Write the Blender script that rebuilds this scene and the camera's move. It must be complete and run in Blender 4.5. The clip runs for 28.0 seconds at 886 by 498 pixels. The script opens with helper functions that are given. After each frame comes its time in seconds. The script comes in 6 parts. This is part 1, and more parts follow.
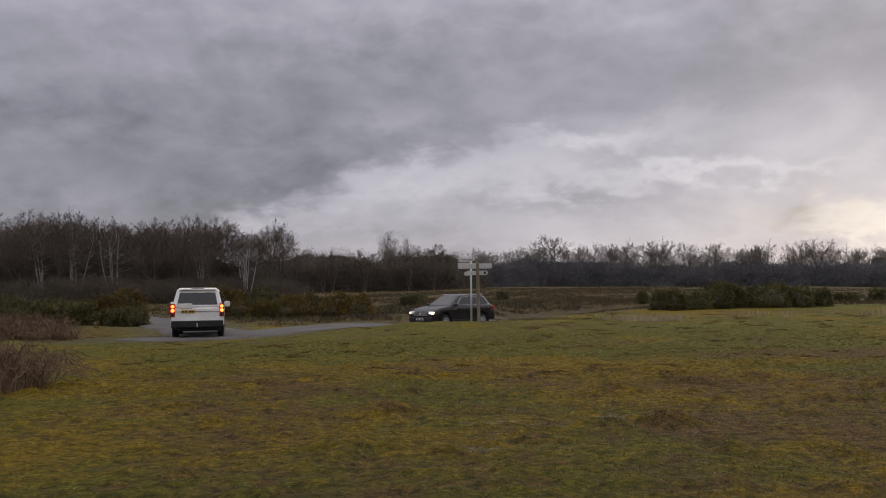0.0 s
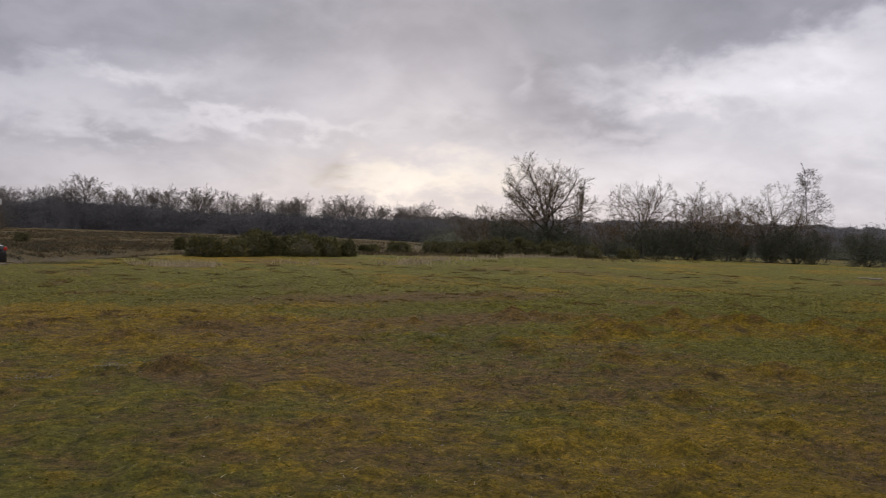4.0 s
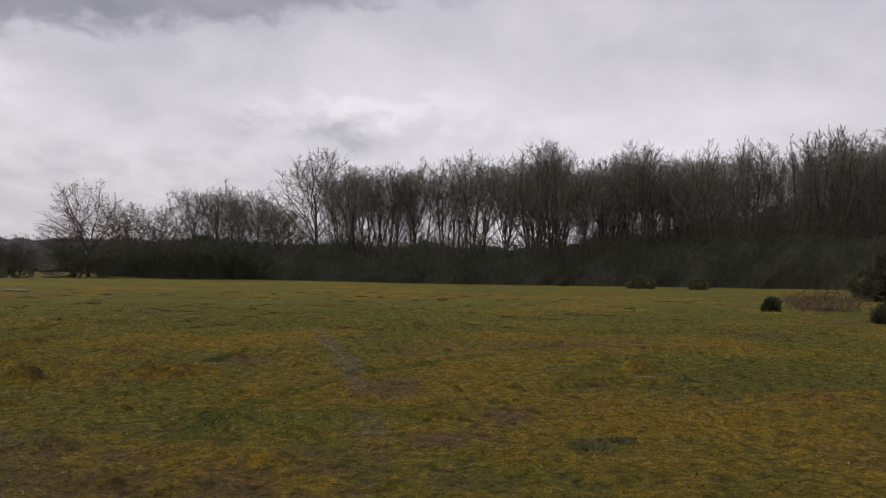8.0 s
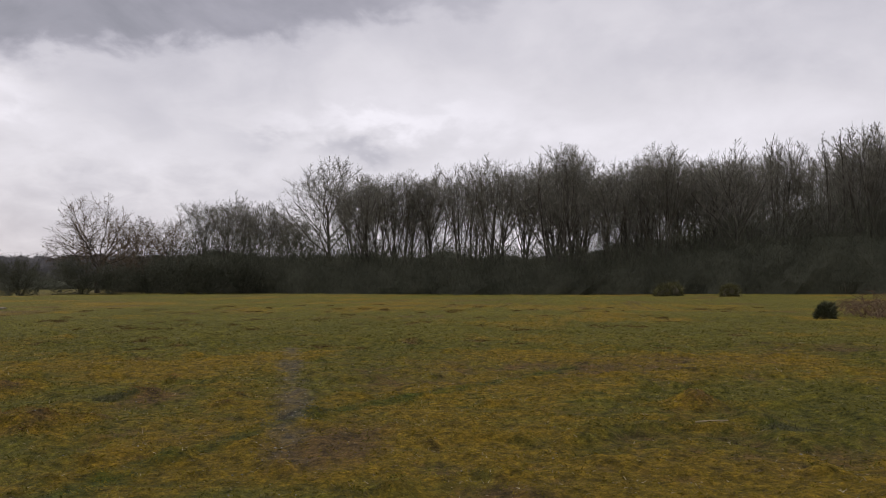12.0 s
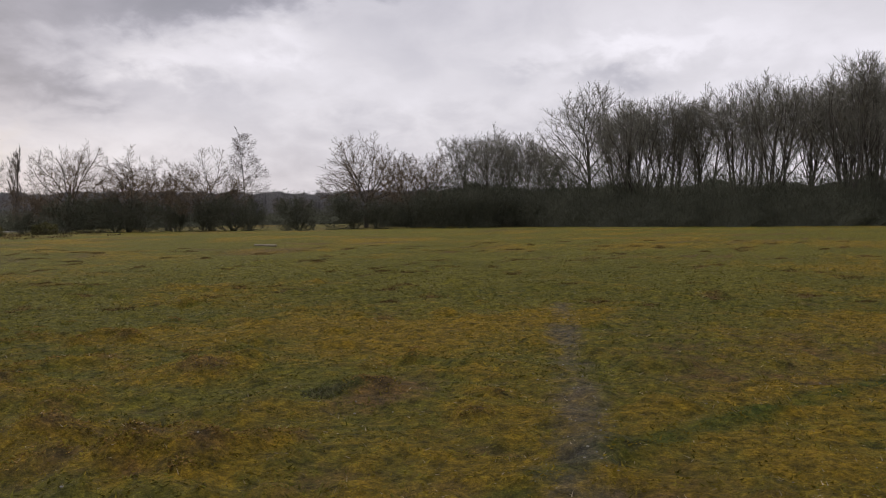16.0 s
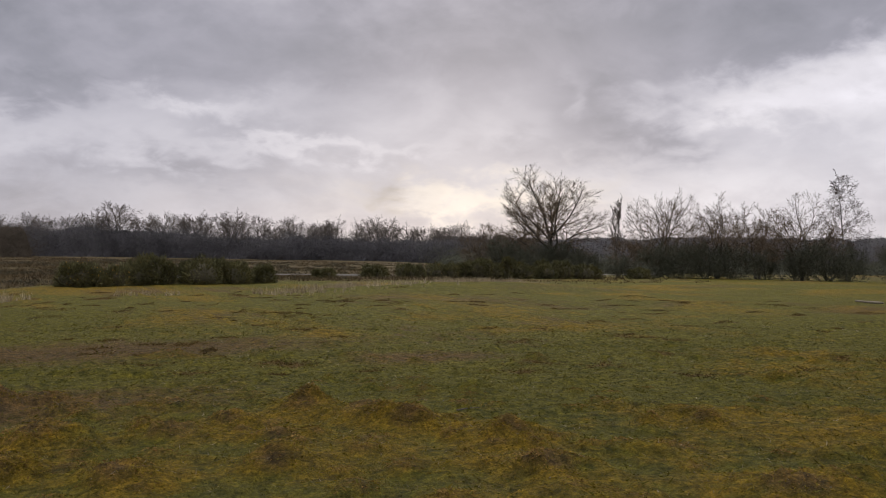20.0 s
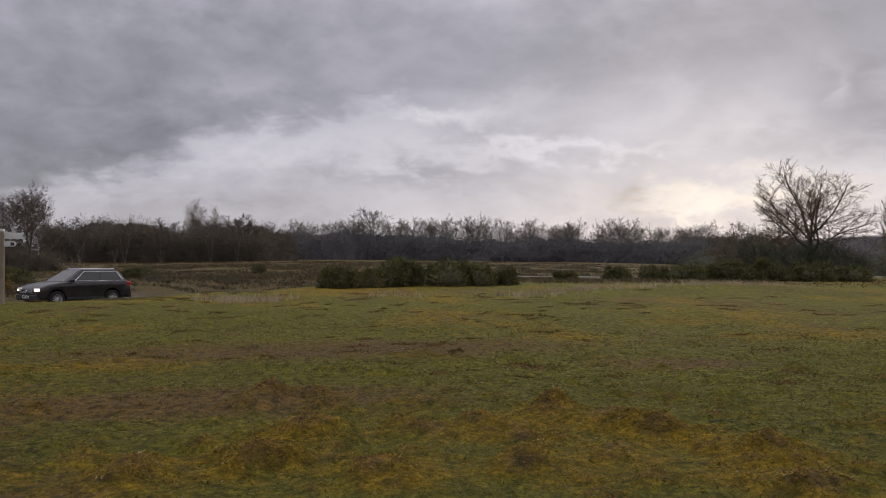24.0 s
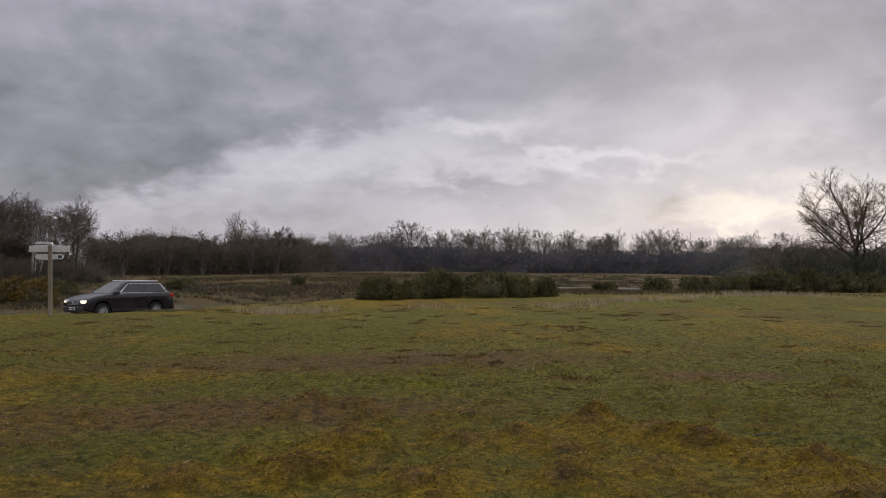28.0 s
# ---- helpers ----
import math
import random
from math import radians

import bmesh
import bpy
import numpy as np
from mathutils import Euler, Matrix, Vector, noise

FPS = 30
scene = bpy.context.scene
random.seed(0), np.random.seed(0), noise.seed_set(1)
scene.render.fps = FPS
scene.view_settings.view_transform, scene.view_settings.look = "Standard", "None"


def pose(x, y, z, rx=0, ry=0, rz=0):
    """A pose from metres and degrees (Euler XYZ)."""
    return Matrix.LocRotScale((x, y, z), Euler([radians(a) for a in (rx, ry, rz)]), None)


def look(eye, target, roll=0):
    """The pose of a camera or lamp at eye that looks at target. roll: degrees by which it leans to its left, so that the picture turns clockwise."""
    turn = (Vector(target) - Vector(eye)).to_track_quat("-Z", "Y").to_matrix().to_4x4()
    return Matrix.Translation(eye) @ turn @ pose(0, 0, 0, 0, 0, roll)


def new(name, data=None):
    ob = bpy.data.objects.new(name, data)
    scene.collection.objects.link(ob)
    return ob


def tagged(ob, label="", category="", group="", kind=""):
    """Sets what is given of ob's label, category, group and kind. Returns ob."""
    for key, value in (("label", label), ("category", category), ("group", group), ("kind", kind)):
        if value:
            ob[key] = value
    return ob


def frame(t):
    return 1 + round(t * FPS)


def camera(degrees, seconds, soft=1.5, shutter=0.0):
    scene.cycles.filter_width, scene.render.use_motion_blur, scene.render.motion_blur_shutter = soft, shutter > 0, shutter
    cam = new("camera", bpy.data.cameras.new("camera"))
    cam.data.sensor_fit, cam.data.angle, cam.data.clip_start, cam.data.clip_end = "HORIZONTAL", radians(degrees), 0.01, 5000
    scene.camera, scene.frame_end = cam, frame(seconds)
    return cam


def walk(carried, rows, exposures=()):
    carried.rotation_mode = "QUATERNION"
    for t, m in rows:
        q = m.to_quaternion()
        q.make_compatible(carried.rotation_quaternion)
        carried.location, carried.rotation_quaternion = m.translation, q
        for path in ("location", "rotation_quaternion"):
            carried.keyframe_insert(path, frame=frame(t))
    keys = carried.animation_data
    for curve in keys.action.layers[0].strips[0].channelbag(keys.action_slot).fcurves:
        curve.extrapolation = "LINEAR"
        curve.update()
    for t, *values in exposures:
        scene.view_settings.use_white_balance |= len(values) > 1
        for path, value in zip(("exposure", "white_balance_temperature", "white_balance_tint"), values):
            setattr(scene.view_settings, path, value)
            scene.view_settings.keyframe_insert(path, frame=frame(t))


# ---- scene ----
cam = camera(55.2, 28.0, soft=1.0, shutter=0.12)
METRES, EYE, TILT, LEAN, TURN = 11.811, 1.5, 0.0, 0.0, 0.0
ROWS = [
    (0.0, 0.0, 0.0, 0.0, 0.04, 2.98, 0.7),
    (0.5, -0.0005, 0.0002, -0.0001, 0.15, 2.85, 0.68),
    (1.0, -0.0012, 0.0007, -0.0002, 0.54, 2.5, 0.41),
    (1.5, -0.0014, 0.0011, -0.0004, 1.2, 2.12, 0.21),
    (2.0, -0.0035, 0.0019, -0.0007, 2.23, 1.66, 0.07),
    (2.5, -0.0049, 0.0035, -0.0016, -0.81, 0.48, -0.22),
    (3.0, 0.0014, 0.0053, -0.004, -10.46, -1.02, -0.46),
    (3.5, 0.0179, 0.0111, -0.0048, -20.7, -1.19, -0.82),
    (4.0, 0.0325, 0.0166, -0.0045, -30.15, -0.41, -1.28),
    (4.5, 0.0415, 0.0342, -0.0047, -39.03, 0.88, -1.49),
    (6.5, 0.1186, 0.0958, -0.0038, -58.04, 2.63, 0.46),
    (7.0, 0.15, 0.1023, -0.0061, -65.82, 2.93, -0.51),
    (7.5, 0.1759, 0.1053, -0.0069, -74.97, 2.26, -1.23),
    (8.0, 0.2045, 0.1099, -0.0057, -83.44, 1.16, -0.72),
    (8.5, 0.2348, 0.1013, -0.0076, -86.56, 0.68, -0.13),
    (9.0, 0.265, 0.0943, -0.0078, -89.82, 0.37, -0.48),
    (9.5, 0.2989, 0.0894, -0.0078, -94.06, 0.29, -0.23),
    (10.0, 0.3358, 0.0827, -0.011, -92.76, 1.05, 0.4),
    (10.5, 0.373, 0.0894, -0.0142, -89.45, 1.53, 0.69),
    (11.0, 0.4099, 0.0903, -0.0165, -86.75, 1.11, 0.89),
    (11.5, 0.4501, 0.0927, -0.0172, -83.93, 1.23, 0.48),
    (12.0, 0.4913, 0.1048, -0.0174, -82.02, 1.94, 0.22),
    (12.5, 0.5322, 0.1089, -0.0165, -78.1, 1.35, 0.85),
    (13.0, 0.5664, 0.1198, -0.0179, -75.63, 0.54, 1.49),
    (13.5, 0.6003, 0.1296, -0.0153, -73.66, 0.66, 2.03),
    (15.5, 0.7199, 0.1858, -0.0106, -65.11, -2.18, 1.11),
    (16.0, 0.7458, 0.2024, -0.0087, -64.73, -2.5, 0.98),
    (16.5, 0.7704, 0.2139, -0.0077, -61.71, -2.16, 1.4),
    (17.0, 0.7965, 0.2233, -0.0053, -55.29, -1.97, 0.57),
    (17.5, 0.8104, 0.244, -0.0055, -48.87, -1.51, -0.43),
    (18.0, 0.8183, 0.2629, -0.0007, -42.29, -1.17, -0.27),
    (18.5, 0.8312, 0.2738, -0.0017, -35.08, -1.36, 0.54),
    (19.0, 0.8453, 0.2801, 0.0, -30.93, -1.15, 0.69),
    (19.5, 0.8459, 0.2876, 0.0022, -29.39, -0.14, 0.29),
    (20.0, 0.8428, 0.293, 0.0054, -26.41, 0.83, -0.25),
    (20.5, 0.8464, 0.2951, 0.008, -23.93, 0.35, -0.59),
    (22.5, 0.8469, 0.299, 0.0066, -22.3, -0.66, -0.32),
    (23.0, 0.8463, 0.2981, 0.0064, -18.95, -0.18, -0.01),
    (23.5, 0.8445, 0.2969, 0.0063, -14.64, 0.28, 0.03),
    (24.0, 0.8415, 0.2961, 0.0072, -10.22, 0.92, -0.02),
    (24.5, 0.8395, 0.2954, 0.0089, -7.2, 1.13, 0.08),
    (25.0, 0.8381, 0.2951, 0.008, -6.02, 0.8, 0.15),
    (25.5, 0.8383, 0.2955, 0.0074, -5.59, 0.46, 0.22),
    (26.0, 0.8375, 0.2961, 0.007, -5.17, 0.25, 0.18),
    (26.5, 0.8367, 0.2951, 0.0071, -4.81, 0.16, 0.16),
    (27.0, 0.8387, 0.296, 0.0071, -5.32, 0.59, 0.15),
    (27.5, 0.8405, 0.297, 0.0071, -7.28, 1.49, 0.12),
    (28.0, 0.8394, 0.2962, 0.0072, -7.65, 1.7, 0.11),
]


def nod(t):
    # the first seconds look a little lower than the rows say
    return -0.15 * min(1.0, max(0.0, (7.0 - t) / 2.5))


walk(cam, [(t, pose(0, 0, EYE, TILT, LEAN, TURN) @ pose(METRES * x, METRES * y, METRES * z, 90 + pitch + nod(t), roll, yaw)) for t, x, y, z, yaw, pitch, roll in ROWS],
     exposures=((0.0, -0.13), (2.0, -0.08), (3.5, 0.0), (5.5, -0.05), (7.0, -0.13), (8.0, -0.13), (9.2, 0.0), (28.0, 0.0)))

# ---------------------------------------------------------------- world and sun
SUN_AZ, SUN_EL = 29.0, 14.0          # degrees right of +y, above the horizon


def build_world():
    w = bpy.data.worlds.new("overcast_sky")
    scene.world = w
    w.use_nodes = True
    nt = w.node_tree
    nt.nodes.clear()
    N, L = nt.nodes.new, nt.links.new

    def math_node(op, a, b=None, c=None):
        n = N("ShaderNodeMath")
        n.operation = op
        for i, v in enumerate((a, b, c)):
            if v is None:
                continue
            if isinstance(v, (int, float)):
                n.inputs[i].default_value = v
            else:
                L(v, n.inputs[i])
        return n.outputs[0]

    tc = N("ShaderNodeTexCoord")
    sep = N("ShaderNodeSeparateXYZ")
    L(tc.outputs["Generated"], sep.inputs[0])
    x, y, z = sep.outputs
    def noise_tex(scale, detail, rough, shift, distort=0.0, tall=3.0):
        mp = N("ShaderNodeMapping")
        mp.inputs["Location"].default_value = shift
        mp.inputs["Scale"].default_value = (1, 1, tall)
        L(tc.outputs["Generated"], mp.inputs[0])
        n = N("ShaderNodeTexNoise")
        n.inputs["Scale"].default_value = scale
        n.inputs["Detail"].default_value = detail
        n.inputs["Roughness"].default_value = rough
        n.inputs["Distortion"].default_value = distort
        L(mp.outputs[0], n.inputs["Vector"])
        return n.outputs["Fac"]

    # clouds lie on a sheet overhead, so they flatten towards the horizon
    depth = math_node("ADD", math_node("MAXIMUM", z, 0.0), 0.42)
    sheet = N("ShaderNodeCombineXYZ")
    L(math_node("DIVIDE", x, depth), sheet.inputs[0])
    L(math_node("DIVIDE", y, depth), sheet.inputs[1])

    def sheet_noise(scale, detail, rough, shift, distort, lo, hi):
        mp = N("ShaderNodeMapping")
        mp.inputs["Location"].default_value = shift
        L(sheet.outputs[0], mp.inputs[0])
        n = N("ShaderNodeTexNoise")
        n.inputs["Scale"].default_value, n.inputs["Detail"].default_value = scale, detail
        n.inputs["Roughness"].default_value, n.inputs["Distortion"].default_value = rough, distort
        L(mp.outputs[0], n.inputs["Vector"])
        r = N("ShaderNodeMapRange")
        r.interpolation_type = "SMOOTHSTEP"
        L(n.outputs["Fac"], r.inputs[0])
        r.inputs[1].default_value, r.inputs[2].default_value = lo, hi
        r.inputs[3].default_value, r.inputs[4].default_value = -0.5, 0.5
        return r.outputs[0]

    billow = sheet_noise(4.6, 8, 0.55, (4.2, 1.1, 0), 0.35, 0.28, 0.72)
    puff = sheet_noise(12.0, 7, 0.55, (0.7, 8.1, 0), 0.3, 0.28, 0.72)
    big = noise_tex(2.2, 3, 0.55, (3.1, 1.7, 0), 0.0)
    mid = noise_tex(4.6, 4, 0.50, (7.3, 4.2, 0), 0.0, 2.6)
    fine = noise_tex(11.0, 4, 0.52, (1.3, 9.2, 0), 0.0, 2.2)

    deg = 180 / math.pi
    warp_a = math_node("ADD", math_node("MULTIPLY", math_node("SUBTRACT", mid, 0.5), 8.0), math_node("MULTIPLY", billow, 2.5))
    warp_e = math_node("ADD", math_node("MULTIPLY", math_node("SUBTRACT", fine, 0.5), 4.0), math_node("MULTIPLY", puff, 1.5))
    az = math_node("ADD", math_node("MULTIPLY", math_node("ARCTAN2", x, y), deg), warp_a)
    el = math_node("ADD", math_node("MULTIPLY", math_node("ARCSINE", z), deg), warp_e)

    def blob(a0, e0, sa, se):
        u = math_node("DIVIDE", math_node("SUBTRACT", az, a0), sa)
        v = math_node("DIVIDE", math_node("SUBTRACT", el, e0), se)
        r = math_node("ADD", math_node("MULTIPLY", u, u), math_node("MULTIPLY", v, v))
        return math_node("EXPONENT", math_node("MULTIPLY", r, -1.0))

    # cloud banks: azimuth, elevation, their spreads, brightness
    banks = [
        (-5, 3.2, 14, 3.5, -0.13), (-26, 13.0, 10, 3.0, 0.05), (-22, 6.8, 7, 1.6, 0.07), (-9, 13.5, 9, 2.6, -0.04), (8, 16.0, 20, 3.0, -0.07), (-3, 11.6, 5, 1.0, 0.05),
        (-9, 4.6, 5, 1.0, 0.05), (3, 7.6, 7, 1.7, 0.07), (8.5, 5.7, 5.5, 0.8, -0.10), (10, 10.2, 5, 0.6, 0.10), (13, 8.6, 4, 0.7, -0.07), (18.5, 7.4, 7, 0.7, 0.17),
        (22, 12.5, 8, 2.5, -0.06), (22.3, 4.3, 1.2, 1.0, -0.20), (28.5, 9.5, 6, 2.6, 0.06), (30.5, 7.2, 5, 0.9, -0.06),
        (36, 9.6, 3.2, 2.4, -0.20), (41, 8.4, 3.5, 1.2, -0.16), (35.2, 11.0, 0.7, 1.2, 0.12), (47.5, 9.9, 5.0, 1.5, 0.22), (54, 11.2, 3.5, 1.2, 0.20), (44, 5.2, 8, 2.0, 0.12), (39, 14.5, 8, 2.5, -0.06),
        (60, 8.0, 9, 2.6, 0.14), (66, 10.0, 6, 1.5, -0.05), (78, 10.4, 7, 0.8, 0.16), (75, 8.3, 1.8, 0.7, -0.16), (70, 9.2, 2.0, 0.8, -0.08), (94, 9, 34, 9, 0.27), (98, 14, 12, 2.2, -0.07), (110, 16, 14, 3, -0.06),
    ]
    total = math_node("ADD", 0.575, math_node("MULTIPLY", math_node("SUBTRACT", mid, 0.5), 0.06))
    total = math_node("ADD", total, math_node("MULTIPLY", math_node("SUBTRACT", fine, 0.5), 0.08))
    total = math_node("ADD", total, math_node("MULTIPLY", billow, 0.10))
    total = math_node("ADD", total, math_node("MULTIPLY", puff, 0.045))
    total = math_node("ADD", total, math_node("MULTIPLY", math_node("SUBTRACT", big, 0.5), 0.08))
    # the heavy cloud to the left, with a firm edge
    firm = N("ShaderNodeMapRange")
    firm.interpolation_type = "SMOOTHSTEP"
    slant = math_node("SUBTRACT", el, math_node("ADD", math_node("ADD", 9.3, math_node("MULTIPLY", math_node("MINIMUM", az, 1.0), 0.33)), math_node("MULTIPLY", math_node("MAXIMUM", math_node("SUBTRACT", az, 1.0), 0.0), 0.12)))
    L(slant, firm.inputs[0])
    firm.inputs[1].default_value, firm.inputs[2].default_value = -0.9, 1.3
    firm.inputs[3].default_value, firm.inputs[4].default_value = 0.0, -0.29
    total = math_node("ADD", total, math_node("MULTIPLY", firm.outputs[0], blob(-20, 7.5, 34, 11)))
    # the long grey bank over the wood, firm along its lower edge
    over = N("ShaderNodeMapRange")
    over.interpolation_type = "SMOOTHSTEP"
    L(math_node("SUBTRACT", el, math_node("ADD", 4.8, math_node("MULTIPLY", az, 0.155))), over.inputs[0])
    over.inputs[1].default_value, over.inputs[2].default_value = -0.7, 1.2
    over.inputs[3].default_value, over.inputs[4].default_value = 0.0, -0.26
    total = math_node("ADD", total, math_node("MULTIPLY", over.outputs[0], blob(58, 16.5, 32, 7)))
    for a0, e0, sa, se, k in banks:
        total = math_node("ADD", total, math_node("MULTIPLY", blob(a0, e0, sa, se), k))
    # the cloud cover thins towards the zenith
    high = N("ShaderNodeMapRange")
    L(z, high.inputs[0])
    high.inputs[1].default_value, high.inputs[2].default_value = 0.36, 0.95
    high.inputs[3].default_value, high.inputs[4].default_value = 0.0, 0.95
    total = math_node("ADD", total, high.outputs[0])
    total = math_node("MAXIMUM", total, 0.10)

    ramp = N("ShaderNodeValToRGB")
    e = ramp.color_ramp.elements
    e[0].position, e[0].color = 0.0, (0.82, 0.88, 1.05, 1)
    e[1].position, e[1].color = 0.75, (1.0, 0.966, 1.045, 1)
    m = ramp.color_ramp.elements.new(0.42)
    m.color = (0.93, 0.91, 1.06, 1)
    L(total, ramp.inputs[0])
    tint = N("ShaderNodeVectorMath")
    tint.operation = "SCALE"
    L(ramp.outputs[0], tint.inputs[0])
    L(total, tint.inputs["Scale"])

    # break in the cloud low over the trees, where the sun stands
    glow = math_node("MULTIPLY", blob(28.5, 4.2, 7.0, 1.15), 0.30)
    warm = N("ShaderNodeVectorMath")
    warm.operation = "SCALE"
    warm.inputs[0].default_value = (1.0, 0.84, 0.46)
    L(glow, warm.inputs["Scale"])
    low = math_node("MULTIPLY", blob(20, 1.5, 60, 4.0), 0.10)
    warm2 = N("ShaderNodeVectorMath")
    warm2.operation = "SCALE"
    warm2.inputs[0].default_value = (1.0, 0.80, 0.62)
    L(low, warm2.inputs["Scale"])
    add = N("ShaderNodeVectorMath")
    add.operation = "ADD"
    L(tint.outputs[0], add.inputs[0])
    L(warm.outputs[0], add.inputs[1])
    add2 = N("ShaderNodeVectorMath")
    add2.operation = "ADD"
    L(add.outputs[0], add2.inputs[0])
    L(warm2.outputs[0], add2.inputs[1])

    sky = N("ShaderNodeTexSky")
    sky.sky_type = "NISHITA"
    sky.sun_disc = False
    sky.sun_elevation, sky.sun_rotation = radians(SUN_EL), radians(SUN_AZ)
    bg_clear = N("ShaderNodeBackground")
    L(sky.outputs[0], bg_clear.inputs[0])
    bg_clear.inputs[1].default_value = 0.05
    bg_cloud = N("ShaderNodeBackground")
    L(add2.outputs[0], bg_cloud.inputs[0])
    bg_cloud.inputs[1].default_value = 1.0
    mix = N("ShaderNodeMixShader")
    mix.inputs[0].default_value = 0.94
    L(bg_clear.outputs[0], mix.inputs[1])
    L(bg_cloud.outputs[0], mix.inputs[2])
    out = N("ShaderNodeOutputWorld")
    L(mix.outputs[0], out.inputs[0])


build_world()
sun_data = bpy.data.lights.new("sun", "SUN")
sun_data.energy, sun_data.angle, sun_data.color = 0.6, radians(25), (1.0, 0.93, 0.82)
sun = new("sun", sun_data)
sun.matrix_world = look((math.sin(radians(SUN_AZ)) * 100, math.cos(radians(SUN_AZ)) * 100, 40), (0, 0, 0))

# ---------------------------------------------------------------- materials
def material(name, rough=0.8, metal=0.0, spec=0.3):
    m = bpy.data.materials.new(name)
    m.use_nodes = True
    b = m.node_tree.nodes["Principled BSDF"]
    b.inputs["Roughness"].default_value = rough
    b.inputs["Metallic"].default_value = metal
    b.inputs["Specular IOR Level"].default_value = spec
    return m, m.node_tree, b


def tex_noise(nt, vec, scale, detail=4, rough=0.55, stretch=None):
    if stretch:
        mp = nt.nodes.new("ShaderNodeMapping")
        mp.inputs["Scale"].default_value = stretch
        nt.links.new(vec, mp.inputs[0])
        vec = mp.outputs[0]
    n = nt.nodes.new("ShaderNodeTexNoise")
    n.inputs["Scale"].default_value, n.inputs["Detail"].default_value = scale, detail
    n.inputs["Roughness"].default_value = rough
    nt.links.new(vec, n.inputs["Vector"])
    return n.outputs["Fac"]


def ramp(nt, fac, stops):
    r = nt.nodes.new("ShaderNodeValToRGB")
    el = r.color_ramp.elements
    while len(el) < len(stops):
        el.new(0.5)
    for e, (p, c) in zip(el, stops):
        e.position, e.color = p, (*c, 1) if len(c) == 3 else c
    nt.links.new(fac, r.inputs[0])
    return r.outputs[0]


def mix_col(nt, fac, a, b, mode="MIX"):
    m = nt.nodes.new("ShaderNodeMix")
    m.data_type, m.blend_type = "RGBA", mode
    for i, v in ((0, fac), (6, a), (7, b)):
        if isinstance(v, (int, float)):
            m.inputs[i].default_value = v
        elif isinstance(v, tuple):
            m.inputs[i].default_value = (*v, 1)
        else:
            nt.links.new(v, m.inputs[i])
    return m.outputs[2]


def bump(nt, bsdf, height, strength, distance):
    b = nt.nodes.new("ShaderNodeBump")
    b.inputs["Strength"].default_value, b.inputs["Distance"].default_value = strength, distance
    nt.links.new(height, b.inputs["Height"])
    nt.links.new(b.outputs[0], bsdf.inputs["Normal"])


def coords(nt, which="Object"):
    return nt.nodes.new("ShaderNodeTexCoord").outputs[which]


def attribute(nt, name):
    a = nt.nodes.new("ShaderNodeAttribute")
    a.attribute_name = name
    return a.outputs


def two_scale(name, dark, mid, light, scale, rough=0.8, fine=None, stretch=None, bump_by=0.0, metal=0.0, spec=0.3, island=0.0, per_object=0.0):
    """A surface whose colour varies at two scales, and from piece to piece."""
    m, nt, b = material(name, rough, metal, spec)
    v = coords(nt)
    big = tex_noise(nt, v, scale, 5, 0.6, stretch)
    small = tex_noise(nt, v, fine or scale * 9, 4, 0.6, stretch)
    col = ramp(nt, big, [(0.3, dark), (0.5, mid), (0.7, light)])
    col = mix_col(nt, 0.35, col, ramp(nt, small, [(0.3, dark), (0.7, light)]))
    if island or per_object:
        out = nt.nodes.new("ShaderNodeNewGeometry").outputs["Random Per Island"] if island else nt.nodes.new("ShaderNodeObjectInfo").outputs["Random"]
        k = island or per_object
        lo, hi = 1 - k, 1 + k
        col = mix_col(nt, 1.0, col, ramp(nt, out, [(0.0, (lo, lo, lo)), (1.0, (hi, hi, hi * 0.95))]), "MULTIPLY")
    nt.links.new(col, b.inputs["Base Color"])
    if bump_by:
        bump(nt, b, small, 0.6, bump_by)
    return m


def see_through(m, share):
    """Lets part of the light pass through thin stems and needles to their far side."""
    nt = m.node_tree
    b = nt.nodes["Principled BSDF"]
    tr = nt.nodes.new("ShaderNodeBsdfTranslucent")
    nt.links.new(b.inputs["Base Color"].links[0].from_socket, tr.inputs["Color"])
    mx = nt.nodes.new("ShaderNodeMixShader")
    mx.inputs[0].default_value = share
    nt.links.new(b.outputs[0], mx.inputs[1])
    nt.links.new(tr.outputs[0], mx.inputs[2])
    nt.links.new(mx.outputs[0], nt.nodes["Material Output"].inputs["Surface"])


